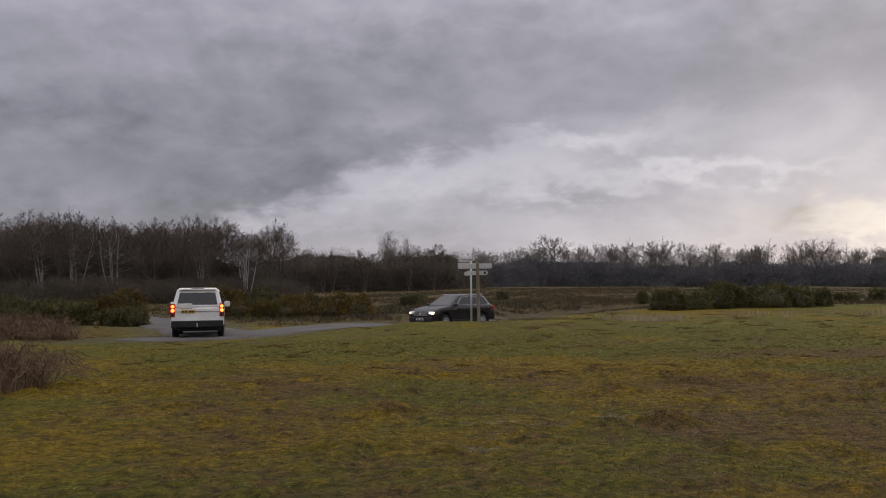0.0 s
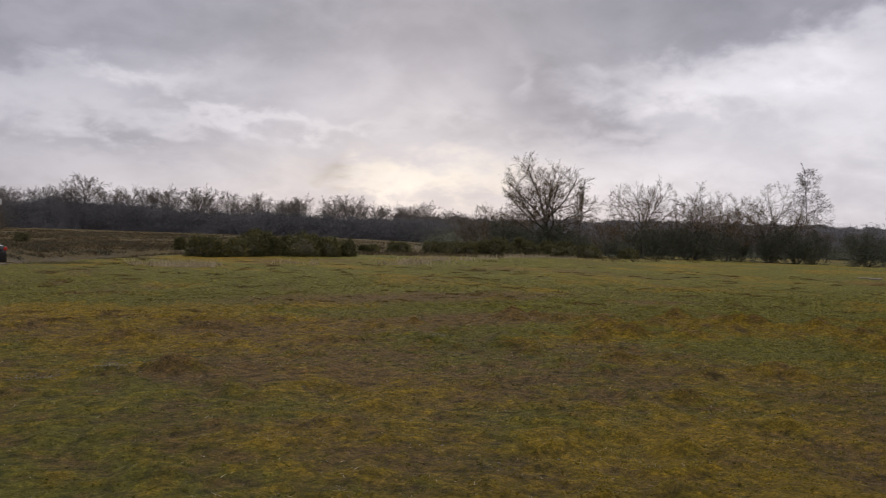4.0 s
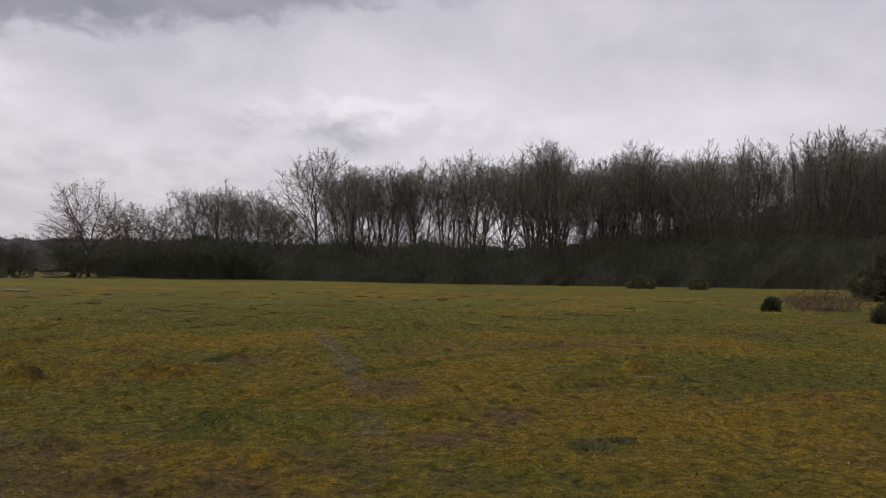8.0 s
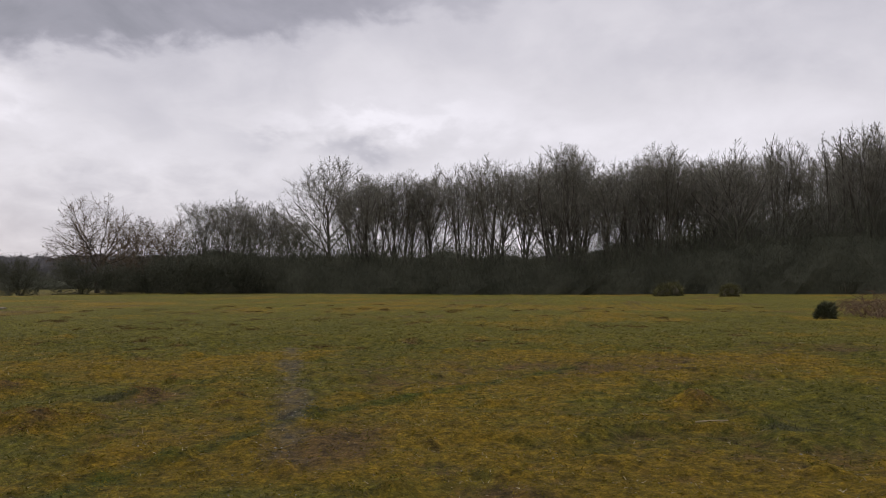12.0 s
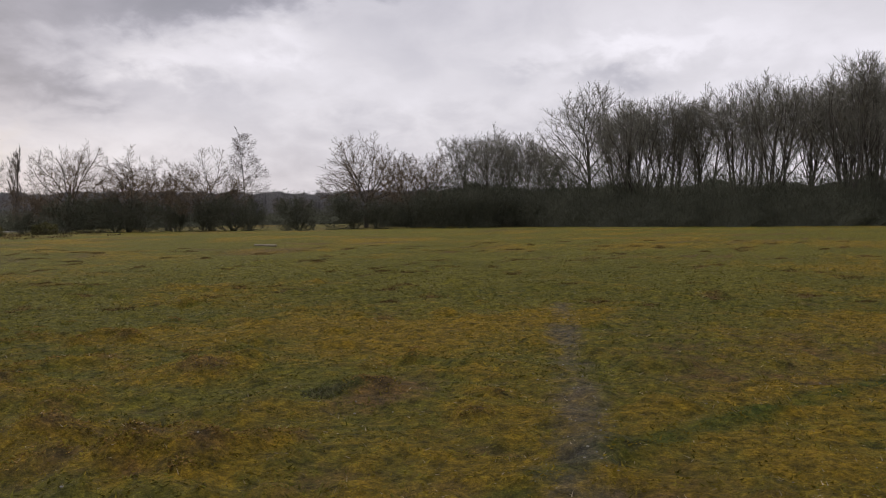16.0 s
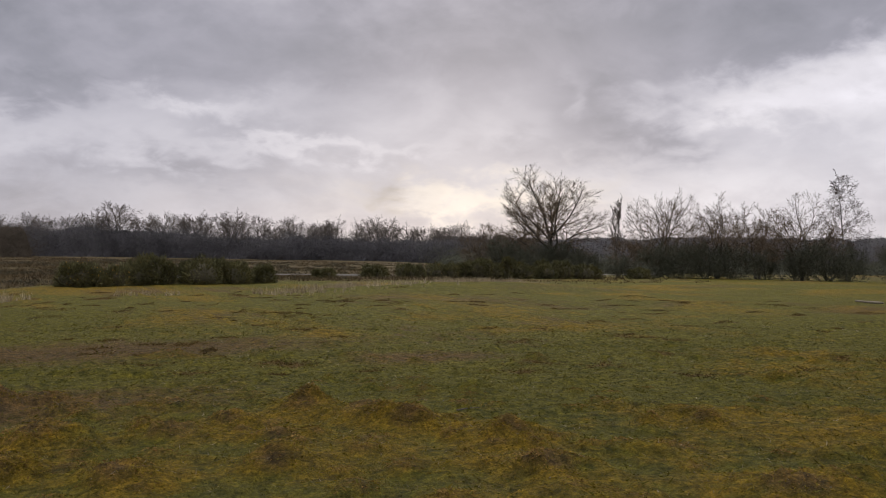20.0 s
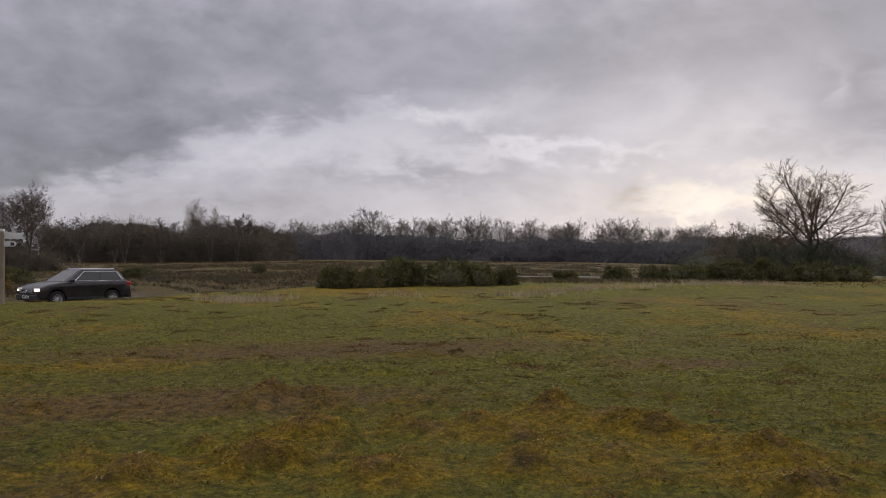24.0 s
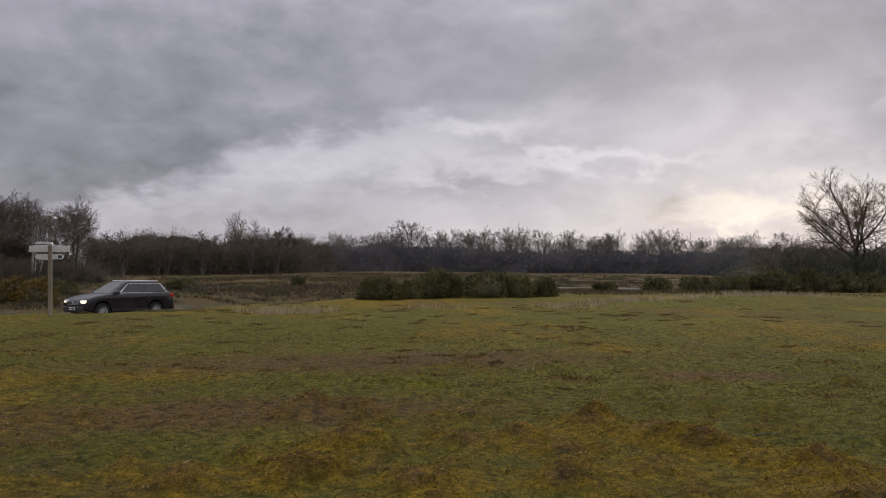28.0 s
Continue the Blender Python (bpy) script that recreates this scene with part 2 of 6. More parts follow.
def ground_material():
    m, nt, b = material("turf", 0.95, 0, 0.10)
    v = coords(nt)
    n1 = tex_noise(nt, v, 0.35, 5, 0.6)
    n2 = tex_noise(nt, v, 2.6, 8, 0.72)
    n5 = tex_noise(nt, v, 4.3, 8, 0.75, (1.0, 1.35, 1.0))
    n3 = tex_noise(nt, v, 16.0, 6, 0.75)
    n4 = tex_noise(nt, v, 60.0, 4, 0.75)
    n6 = tex_noise(nt, v, 34.0, 6, 0.8, (1.0, 0.6, 1.0))
    f6 = ramp(nt, n6, [(0.26, (0, 0, 0)), (0.74, (1, 1, 1))])
    green = mix_col(nt, f6, GRASS_DARK, GRASS_LIGHT)
    moss = mix_col(nt, f6, (0.054, 0.040, 0.006), (0.232, 0.163, 0.018))
    dead = mix_col(nt, f6, (0.042, 0.029, 0.012), (0.148, 0.098, 0.040))
    heath = mix_col(nt, n3, (0.032, 0.024, 0.013), (0.105, 0.082, 0.040))
    at_moss, at_dead, at_heath, at_path, at_lush, at_pale = [attribute(nt, k)["Fac"] for k in ("moss", "dead", "heath", "path", "lush", "pale")]

    def edge(at, noise_, lo, hi):
        mm = nt.nodes.new("ShaderNodeMath")
        mm.operation = "MULTIPLY_ADD"
        nt.links.new(noise_, mm.inputs[0])
        mm.inputs[1].default_value = 1.0
        nt.links.new(at, mm.inputs[2])
        r = nt.nodes.new("ShaderNodeMapRange")
        nt.links.new(mm.outputs[0], r.inputs[0])
        r.inputs[1].default_value, r.inputs[2].default_value = lo + 0.05, hi + 0.05
        return r.outputs[0]

    col = mix_col(nt, edge(at_moss, n2, 0.66, 0.98), green, moss)
    col = mix_col(nt, edge(at_dead, n5, 0.68, 1.02), col, dead)
    col = mix_col(nt, edge(at_heath, n2, 0.65, 1.05), col, heath)
    col = mix_col(nt, edge(at_lush, n2, 0.70, 1.10), col, mix_col(nt, n6, (0.012, 0.026, 0.004), (0.050, 0.086, 0.014)))
    soil = mix_col(nt, n4, (0.040, 0.034, 0.030), (0.13, 0.118, 0.108))
    col = mix_col(nt, edge(at_path, n5, 0.75, 1.20), col, soil)
    col = mix_col(nt, edge(at_pale, n4, 1.0, 1.25), col, (0.30, 0.28, 0.24))
    col = mix_col(nt, 0.5, col, ramp(nt, n4, [(0.34, (0.52, 0.52, 0.52)), (0.5, (0.98, 0.98, 0.95)), (0.66, (1.75, 1.68, 1.45))]), "MULTIPLY")
    col = mix_col(nt, 0.6, col, ramp(nt, n3, [(0.37, (0.45, 0.48, 0.48)), (0.5, (1.05, 1.03, 1.0)), (0.63, (1.9, 1.8, 1.5))]), "MULTIPLY")
    n7 = tex_noise(nt, v, 6.5, 3, 0.6)
    col = mix_col(nt, 0.85, col, ramp(nt, n7, [(0.34, (0.52, 0.53, 0.52)), (0.45, (0.95, 0.95, 0.95)), (0.66, (1.55, 1.42, 1.15))]), "MULTIPLY")
    col = mix_col(nt, 0.6, col, ramp(nt, n1, [(0.3, (0.72, 0.78, 0.8)), (0.7, (1.2, 1.15, 1.0))]), "MULTIPLY")
    nt.links.new(col, b.inputs["Base Color"])
    hmix = nt.nodes.new("ShaderNodeMath")
    hmix.operation = "MULTIPLY_ADD"
    nt.links.new(n4, hmix.inputs[0])
    hmix.inputs[1].default_value = 0.6
    nt.links.new(n3, hmix.inputs[2])
    bump(nt, b, hmix.outputs[0], 1.0, 0.06)
    return m


GRASS_DARK, GRASS_LIGHT = (0.046, 0.047, 0.008), (0.136, 0.128, 0.022)
M_TURF = ground_material()
M_BLADE = two_scale("grass_blades", (0.056, 0.056, 0.009), (0.104, 0.099, 0.016), (0.170, 0.143, 0.028), 0.5, 0.85, 4, island=0.2, spec=0.1)
M_MOSS = two_scale("moss_tufts", (0.085, 0.068, 0.009), (0.165, 0.125, 0.016), (0.26, 0.190, 0.026), 0.8, 0.9, 5, island=0.2, spec=0.1)
M_STRAW = two_scale("dry_grass", (0.20, 0.155, 0.09), (0.33, 0.27, 0.17), (0.46, 0.40, 0.28), 0.6, 0.85, 7, island=0.3, spec=0.15)
M_ROUGH = two_scale("rough_grass", (0.075, 0.062, 0.030), (0.125, 0.105, 0.050), (0.20, 0.165, 0.085), 0.4, 0.9, 5, island=0.35, spec=0.1)
M_TUSSOCK = two_scale("brown_tussocks", (0.040, 0.026, 0.010), (0.095, 0.062, 0.022), (0.17, 0.115, 0.038), 0.7, 0.9, 8, island=0.4, spec=0.1)
M_ROAD = two_scale("worn_asphalt", (0.048, 0.044, 0.040), (0.082, 0.075, 0.068), (0.12, 0.11, 0.10), 0.5, 0.85, 25, bump_by=0.01)
M_BARK = two_scale("grey_bark", (0.035, 0.030, 0.025), (0.075, 0.066, 0.055), (0.13, 0.118, 0.095), 1.2, 0.95, 9, (1, 1, 0.2), 0.03, per_object=0.2)
M_BIRCH = two_scale("birch_bark", (0.15, 0.14, 0.13), (0.31, 0.295, 0.275), (0.47, 0.45, 0.43), 1.5, 0.8, 5, (1, 1, 0.5), 0.01)
M_TWIG = two_scale("winter_twigs", (0.094, 0.089, 0.076), (0.172, 0.163, 0.138), (0.245, 0.232, 0.195), 0.4, 0.9, 3, island=0.25, spec=0.1)
M_TWIG_FAR = two_scale("far_twigs", (0.080, 0.068, 0.062), (0.140, 0.120, 0.108), (0.20, 0.172, 0.150), 0.3, 0.9, 2, island=0.25, spec=0.1)
M_TWIG_BIRCH = two_scale("birch_twigs", (0.050, 0.038, 0.032), (0.094, 0.072, 0.060), (0.145, 0.112, 0.094), 0.4, 0.9, 3, island=0.25, spec=0.1)
M_TWIG_WARM = two_scale("sunlit_twigs", (0.06, 0.045, 0.032), (0.12, 0.09, 0.06), (0.19, 0.145, 0.10), 0.4, 0.9, 3, island=0.35, spec=0.1)
M_SCRUB = two_scale("scrub_twigs", (0.064, 0.067, 0.050), (0.100, 0.104, 0.077), (0.150, 0.152, 0.112), 0.3, 0.95, 2, island=0.25, spec=0.1)
# aerial haze is painted into this colour: bluer and greyer than near scrub
M_FAR_WOOD_HAZED = two_scale("hazed_far_wood_twigs", (0.086, 0.084, 0.090), (0.122, 0.118, 0.124), (0.165, 0.158, 0.160), 0.1, 0.95, 1, island=0.15, spec=0.1)
M_SCRUB_WARM = two_scale("brown_scrub_twigs", (0.066, 0.056, 0.045), (0.104, 0.088, 0.069), (0.145, 0.122, 0.096), 0.35, 0.95, 2, island=0.2, spec=0.1)
M_GORSE = two_scale("gorse_spines", (0.042, 0.045, 0.021), (0.090, 0.088, 0.037), (0.165, 0.145, 0.058), 0.9, 0.8, 6, island=0.4, spec=0.2)
M_GORSE_GOLD = two_scale("golden_gorse_spines", (0.036, 0.033, 0.012), (0.086, 0.066, 0.019), (0.19, 0.125, 0.032), 0.7, 0.8, 5, island=0.45, spec=0.2)
M_JUNIPER = two_scale("juniper_needles", (0.030, 0.036, 0.020), (0.064, 0.070, 0.038), (0.115, 0.115, 0.058), 0.9, 0.8, 6, island=0.4, spec=0.2)
for _m in (M_SCRUB, M_SCRUB_WARM, M_FAR_WOOD_HAZED):
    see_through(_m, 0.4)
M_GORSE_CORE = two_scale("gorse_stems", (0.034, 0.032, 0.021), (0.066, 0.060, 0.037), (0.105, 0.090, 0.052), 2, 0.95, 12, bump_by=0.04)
M_FLOWER = two_scale("gorse_flowers", (0.22, 0.12, 0.012), (0.32, 0.18, 0.018), (0.42, 0.25, 0.03), 3, 0.7, 15, island=0.3)
M_HEATHER = two_scale("winter_heather", (0.042, 0.031, 0.019), (0.084, 0.062, 0.034), (0.150, 0.112, 0.058), 0.25, 0.95, 3, island=0.4, spec=0.1)
M_MOUND = two_scale("mound_heather", (0.085, 0.052, 0.018), (0.19, 0.118, 0.036), (0.34, 0.21, 0.065), 1.2, 0.95, 5, island=0.3, spec=0.1)
M_PEBBLE = two_scale("pale_flint", (0.10, 0.092, 0.08), (0.18, 0.168, 0.148), (0.27, 0.255, 0.23), 3, 0.8, 20, island=0.35)
M_BRAMBLE = two_scale("bramble_canes", (0.055, 0.032, 0.020), (0.11, 0.067, 0.042), (0.18, 0.118, 0.078), 1.5, 0.85, 9, island=0.4)
M_BIRCH_GREY = two_scale("grey_birch_bark", (0.07, 0.065, 0.06), (0.16, 0.15, 0.14), (0.26, 0.25, 0.23), 1.5, 0.85, 5, (1, 1, 0.5), 0.01)
M_POST = two_scale("weathered_oak_post", (0.10, 0.085, 0.06), (0.19, 0.16, 0.115), (0.28, 0.24, 0.18), 3, 0.85, 24, (1, 1, 0.12), 0.004)
M_POLE = two_scale("pale_galvanised_pole", (0.35, 0.35, 0.34), (0.47, 0.47, 0.46), (0.56, 0.56, 0.55), 3, 0.55, 20, (1, 1, 0.3))
M_SIGN = two_scale("white_sign_paint", (0.34, 0.34, 0.33), (0.45, 0.45, 0.44), (0.54, 0.54, 0.53), 4, 0.6, 30)
M_INK = two_scale("sign_ink", (0.02, 0.02, 0.02), (0.035, 0.035, 0.035), (0.05, 0.05, 0.05), 6, 0.6)
M_WHITE_CAR = two_scale("white_car_paint", (0.55, 0.54, 0.51), (0.70, 0.69, 0.67), (0.78, 0.78, 0.77), 1.5, 0.28, 12, spec=0.5)
M_DARK_CAR = two_scale("dark_car_paint", (0.010, 0.009, 0.010), (0.018, 0.016, 0.018), (0.030, 0.028, 0.029), 1.2, 0.25, 10, spec=0.5)
M_PLASTIC = two_scale("black_trim", (0.008, 0.008, 0.008), (0.016, 0.016, 0.016), (0.030, 0.029, 0.028), 3, 0.6, 30)
M_TYRE = two_scale("tyre_rubber", (0.010, 0.010, 0.010), (0.018, 0.018, 0.017), (0.035, 0.032, 0.028), 5, 0.9, 40, bump_by=0.004)
M_RIM = two_scale("alloy_rim", (0.30, 0.30, 0.31), (0.42, 0.42, 0.43), (0.52, 0.52, 0.53), 5, 0.35, 30, metal=0.7)
M_CHROME = two_scale("bright_trim", (0.55, 0.55, 0.56), (0.65, 0.65, 0.66), (0.72, 0.72, 0.73), 5, 0.22, 30, metal=0.9)
M_PLATE_Y = two_scale("yellow_plate", (0.50, 0.30, 0.03), (0.60, 0.37, 0.04), (0.66, 0.42, 0.06), 4, 0.5)
M_PLATE_W = two_scale("white_plate", (0.60, 0.60, 0.58), (0.70, 0.70, 0.68), (0.76, 0.76, 0.74), 4, 0.5)
M_RED = two_scale("red_lens", (0.20, 0.010, 0.006), (0.32, 0.015, 0.01), (0.42, 0.03, 0.02), 6, 0.2, spec=0.5)
M_LENS = two_scale("clear_lens", (0.45, 0.45, 0.46), (0.6, 0.6, 0.6), (0.7, 0.7, 0.7), 6, 0.12, spec=0.5)


def glass_material():
    m, nt, b = material("tinted_car_glass", 0.06, 0, 0.6)
    v = coords(nt)
    nt.links.new(ramp(nt, tex_noise(nt, v, 2.0, 4), [(0.3, (0.006, 0.007, 0.008)), (0.7, (0.016, 0.017, 0.018))]), b.inputs["Base Color"])
    return m


def glow_material(name, colour, strength):
    m, nt, b = material(name, 0.3)
    b.inputs["Base Color"].default_value = (*colour, 1)
    b.inputs["Emission Color"].default_value = (*colour, 1)
    b.inputs["Emission Strength"].default_value = strength
    return m


M_GLASS = glass_material()
M_BRAKE = glow_material("lit_brake_lamp", (1.0, 0.16, 0.03), 5.0)
M_BEAM = glow_material("lit_headlamp", (1.0, 0.78, 0.50), 7.0)

# ---------------------------------------------------------------- ground
def hash2(i, j, seed):
    n = (i.astype(np.int64) * 374761393 + j.astype(np.int64) * 668265263 + seed * 974634777) & 0xFFFFFFFF
    n = ((n ^ (n >> 13)) * 1274126177) & 0xFFFFFFFF
    return ((n ^ (n >> 16)) & 0xFFFFFF) / float(0xFFFFFF)


def value_noise(x, y, seed):
    i, j = np.floor(x), np.floor(y)
    u, v = x - i, y - j
    u, v = u * u * (3 - 2 * u), v * v * (3 - 2 * v)
    a, b, c, d = hash2(i, j, seed), hash2(i + 1, j, seed), hash2(i, j + 1, seed), hash2(i + 1, j + 1, seed)
    return (a + (b - a) * u) * (1 - v) + (c + (d - c) * u) * v


def fbm(x, y, seed, octaves=4, gain=0.5):
    total, amp, norm = 0.0, 1.0, 0.0
    for o in range(octaves):
        total = total + amp * value_noise(x * 2**o + 17.3 * o, y * 2**o + 9.1 * o, seed + o)
        norm, amp = norm + amp, amp * gain
    return total / norm


def smooth(a, b, x):
    t = np.clip((x - a) / (b - a), 0, 1)
    return t * t * (3 - 2 * t)


# centre lines of the lanes, x, y, with their half widths
LANE_MAIN = [(-11.6, 29.6), (-10.4, 31.4), (-8.2, 34.0), (-4.6, 38.8), (0.4, 44.0), (4.3, 52), (9.9, 62), (18, 69.5), (36, 79), (54, 88), (80, 101), (130, 126)]
LANE_SIDE = [(-8.2, 33.2), (-11, 37.8), (-14.2, 43.2), (-19, 52), (-26, 65), (-38, 88), (-55, 112)]


def curve_points(pts, step=0.7):
    """A smooth line through pts (Catmull-Rom), in about equal steps."""
    p = [np.array(q, float) for q in pts]
    p = [2 * p[0] - p[1], *p, 2 * p[-1] - p[-2]]
    out = []
    for a, b, c, d in zip(p, p[1:], p[2:], p[3:]):
        n = max(2, int(np.linalg.norm(c - b) / step))
        for k in range(n):
            t = k / n
            out.append(0.5 * (2 * b + (c - a) * t + (2 * a - 5 * b + 4 * c - d) * t * t + (3 * b - a - 3 * c + d) * t**3))
    out.append(p[-2])
    return np.array(out)


LINE_MAIN, LINE_SIDE = curve_points(LANE_MAIN), curve_points(LANE_SIDE)


def off_line(x, y, line):
    """The distance of each point from a line."""
    x, y = np.asarray(x, float), np.asarray(y, float)
    best = np.full(x.shape, 1e9)
    for a, b in zip(line[::2], np.vstack([line[2::2], line[-1:]])):
        ab = b - a
        n = max(ab @ ab, 1e-9)
        t = np.clip(((x - a[0]) * ab[0] + (y - a[1]) * ab[1]) / n, 0, 1)
        best = np.minimum(best, np.hypot(x - a[0] - ab[0] * t, y - a[1] - ab[1] * t))
    return best


# low ant-hill mounds: x, y, radius, height
MOUND_PLACES = [(9.66, 13.55), (10.37, 12.96), (11.43, 12.85), (12.66, 12.2), (13.13, 11.59), (11.76, 11.72), (12.01, 10.9), (9.69, 10.34), (8.81, 10.08), (11.72, 9.89), (13.32, 10.93), (10.08, 11.42), (13.81, 9.85), (11.18, 11.31), (10.6, 9.9), (13.5, 8.9), (14.65, 7.57), (12.6, 7.0), (12.5, 6.12), (11.81, 7.24), (12.55, 5.75), (14.44, -0.06), (4.02, 13.36), (5.07, 13.9), (8.54, 6.61), (-0.69, 10.83), (2.49, 9.46), (2.43, 12.37), (12.07, 17.59), (11.95, -1.63)]
_rng = np.random.default_rng(12)
MOUNDS = [(x, y, _rng.uniform(0.28, 0.48), _rng.uniform(0.10, 0.17)) for x, y in MOUND_PLACES]
_rng = np.random.default_rng(11)
for _ in range(150):
    px, py = _rng.normal(12.2, 3.4), _rng.normal(9.6, 2.6)
    if 0.28 < fbm(np.array([px * 0.22]), np.array([py * 0.22]), 31, 2)[0] and py > 1.5 + 0.35 * px - 2:
        MOUNDS.append((px, py, _rng.uniform(0.10, 0.28), _rng.uniform(0.025, 0.075)))


# flat brown tussocks farther off: x, y, radius
TUSSOCKS = []
for _ in range(420):
    a, q = radians(_rng.uniform(-48, 110)), 12 + 26 * _rng.uniform(0, 1) ** 0.8
    TUSSOCKS.append((8 + math.sin(a) * q, 3.5 + math.cos(a) * q, _rng.uniform(0.12, 0.42)))


def land(x, y):
    """The lie of the land, without the small humps."""
    x, y = np.asarray(x, float), np.asarray(y, float)
    d = np.hypot(x - 8, y - 4)
    north = 1 - smooth(0.40, 0.75, x / np.maximum(y, 1.0))
    h = 0.012 * np.clip(y - 85, 0, 230) * north
    h = h + (0.19 * smooth(21, 31, y) + 0.16 * smooth(38, 50, y)) * smooth(-7, 0, x) * (1 - smooth(24, 50, x)) * (1 - 0.3 * smooth(60, 120, y))
    h = h + 0.13 * np.exp(-(((x - 1.2) / 2.6) ** 2 + ((y - 32.3) / 2.0) ** 2))
    h = h + 0.17 * np.exp(-(((x + 2.2) / 2.4) ** 2 + ((y - 34) / 2.5) ** 2))
    h = h + 0.15 * np.exp(-(((x - 6.5) / 3.5) ** 2 + ((y - 40) / 2.5) ** 2))
    h = h + 0.46 * np.exp(-(((x - 29) / 6.5) ** 2 + ((y - 38) / 3.2) ** 2))
    h = h - 0.38 * smooth(48, 95, x)
    h = h - 0.26 * np.exp(-(((x + 9.5) / 6) ** 2 + ((y - 34) / 7) ** 2))
    lane = off_line(x, y, LINE_MAIN[::2])
    h = h - (0.68 + 0.40 * smooth(1, 5, x)) * np.exp(-((lane / 4.2) ** 2)) * smooth(-6, 0, x) * (1 - smooth(64, 76, y))
    h = h + (fbm(x * 0.09, y * 0.09, 3, 3) - 0.5) * 0.22 * smooth(8, 34, d)
    return h


def ground_z(x, y):
    x, y = np.asarray(x, float), np.asarray(y, float)
    h = land(x, y)
    near = 1 - smooth(22, 45, np.hypot(x - 8, y - 4))
    lane = smooth(2.4, 4.2, np.minimum(off_line(x, y, LINE_MAIN), off_line(x, y, LINE_SIDE)))
    h = h + ((fbm(x * 0.8, y * 0.8, 5, 4) - 0.5) * 0.10 + (fbm(x * 4.1, y * 4.1, 6, 3) - 0.5) * 0.075 * (0.3 + 0.7 * near)) * lane
    h = h + np.maximum(fbm(x * 2.2, y * 2.2, 8, 3) - 0.60, 0) * 0.3 * lane * (0.3 + 0.7 * near)
    hump = np.zeros_like(h)
    inside = np.where((np.abs(x - 12) < 14) & (np.abs(y - 8) < 12))
    xi, yi = x[inside], y[inside]
    hi = np.zeros_like(xi)
    for mx, my, r, mh in MOUNDS:
        hi += mh * np.exp(-1.6 * ((xi - mx) ** 2 + (yi - my) ** 2) / (r * r))
    hump[inside] = hi * (0.6 + 0.8 * fbm(xi * 8, yi * 8, 12, 3))
    return h + hump


def gz(x, y):
    return float(ground_z(np.array([x]), np.array([y]))[0])


def graded(lo, hi, fine, far, growth=1.11):
    c = list(np.arange(lo, hi + 1e-6, fine))
    s, a, b = fine, c[0], c[-1]
    left, right = [], []
    while a > -far:
        s *= growth
        a -= s
        b += s
        left.append(a)
        right.append(b)
    return np.array(left[::-1] + c + right)


def mesh_from(name, co, faces, mat, smooth_faces=True, attrs=None):
    """A mesh from numpy arrays: co n x 3, faces m x k."""
    me = bpy.data.meshes.new(name)
    k = faces.shape[1]
    me.vertices.add(len(co))
    me.vertices.foreach_set("co", np.ascontiguousarray(co, dtype=np.float32).ravel())
    me.loops.add(faces.size)
    me.loops.foreach_set("vertex_index", np.ascontiguousarray(faces, dtype=np.int32).ravel())
    me.polygons.add(len(faces))
    me.polygons.foreach_set("loop_start", np.arange(0, faces.size, k, dtype=np.int32))
    me.polygons.foreach_set("use_smooth", np.full(len(faces), smooth_faces))
    me.update(calc_edges=True)
    me.materials.append(mat)
    for key, val in (attrs or {}).items():
        me.attributes.new(key, "FLOAT", "POINT").data.foreach_set("value", np.ascontiguousarray(val, dtype=np.float32).ravel())
    return me


def spots(x, y, places):
    """How much of a patch lies at each point: places of x, y, radius along x, radius along y."""
    out = np.zeros_like(x)
    for px, py, rx, ry in places:
        out = np.maximum(out, np.exp(-(((x - px) / rx) ** 2 + ((y - py) / ry) ** 2)))
    return out


PATH_LINE = curve_points([(9.6, 2.7), (11.4, 3.2), (12.9, 3.6), (14.6, 4.05), (17, 4.9), (21, 6.2)], 0.4)
RUT_LINE = curve_points([(9.0, 4.2), (11.0, 4.2), (13.2, 3.7), (15.5, 2.6), (18, 1.2)], 0.4)
WHITE_STONES = [(70, 32, 5, 1.0), (78, 22, 4, 1.0), (64, 40, 3, 0.6), (0.55, 9.7, 0.35, 0.22), (0.25, 8.0, 0.30, 0.25), (1.25, 9.6, 0.45, 0.2), (1.85, 9.5, 0.35, 0.2), (6.6, 11.0, 0.25, 0.25)]
DEAD_SPOTS = [(3.9, 13.0, 1.6, 0.9), (9.4, 2.0, 0.5, 0.5), (12.2, 3.0, 1.1, 0.5), (3.2, 9.4, 0.8, 0.4), (14.5, 5.6, 0.8, 0.4), (10.6, 1.6, 0.6, 0.35), (9, 13.5, 4.0, 1.5), (10.5, 19, 7, 2.2), (16, 16, 2, 1.2)]
LUSH_SPOTS = [(9.33, 0.89, 0.5, 0.32), (9.9, 1.5, 0.3, 0.2), (13.2, -0.6, 0.4, 0.3), (14.3, 6.0, 0.5, 0.3)]


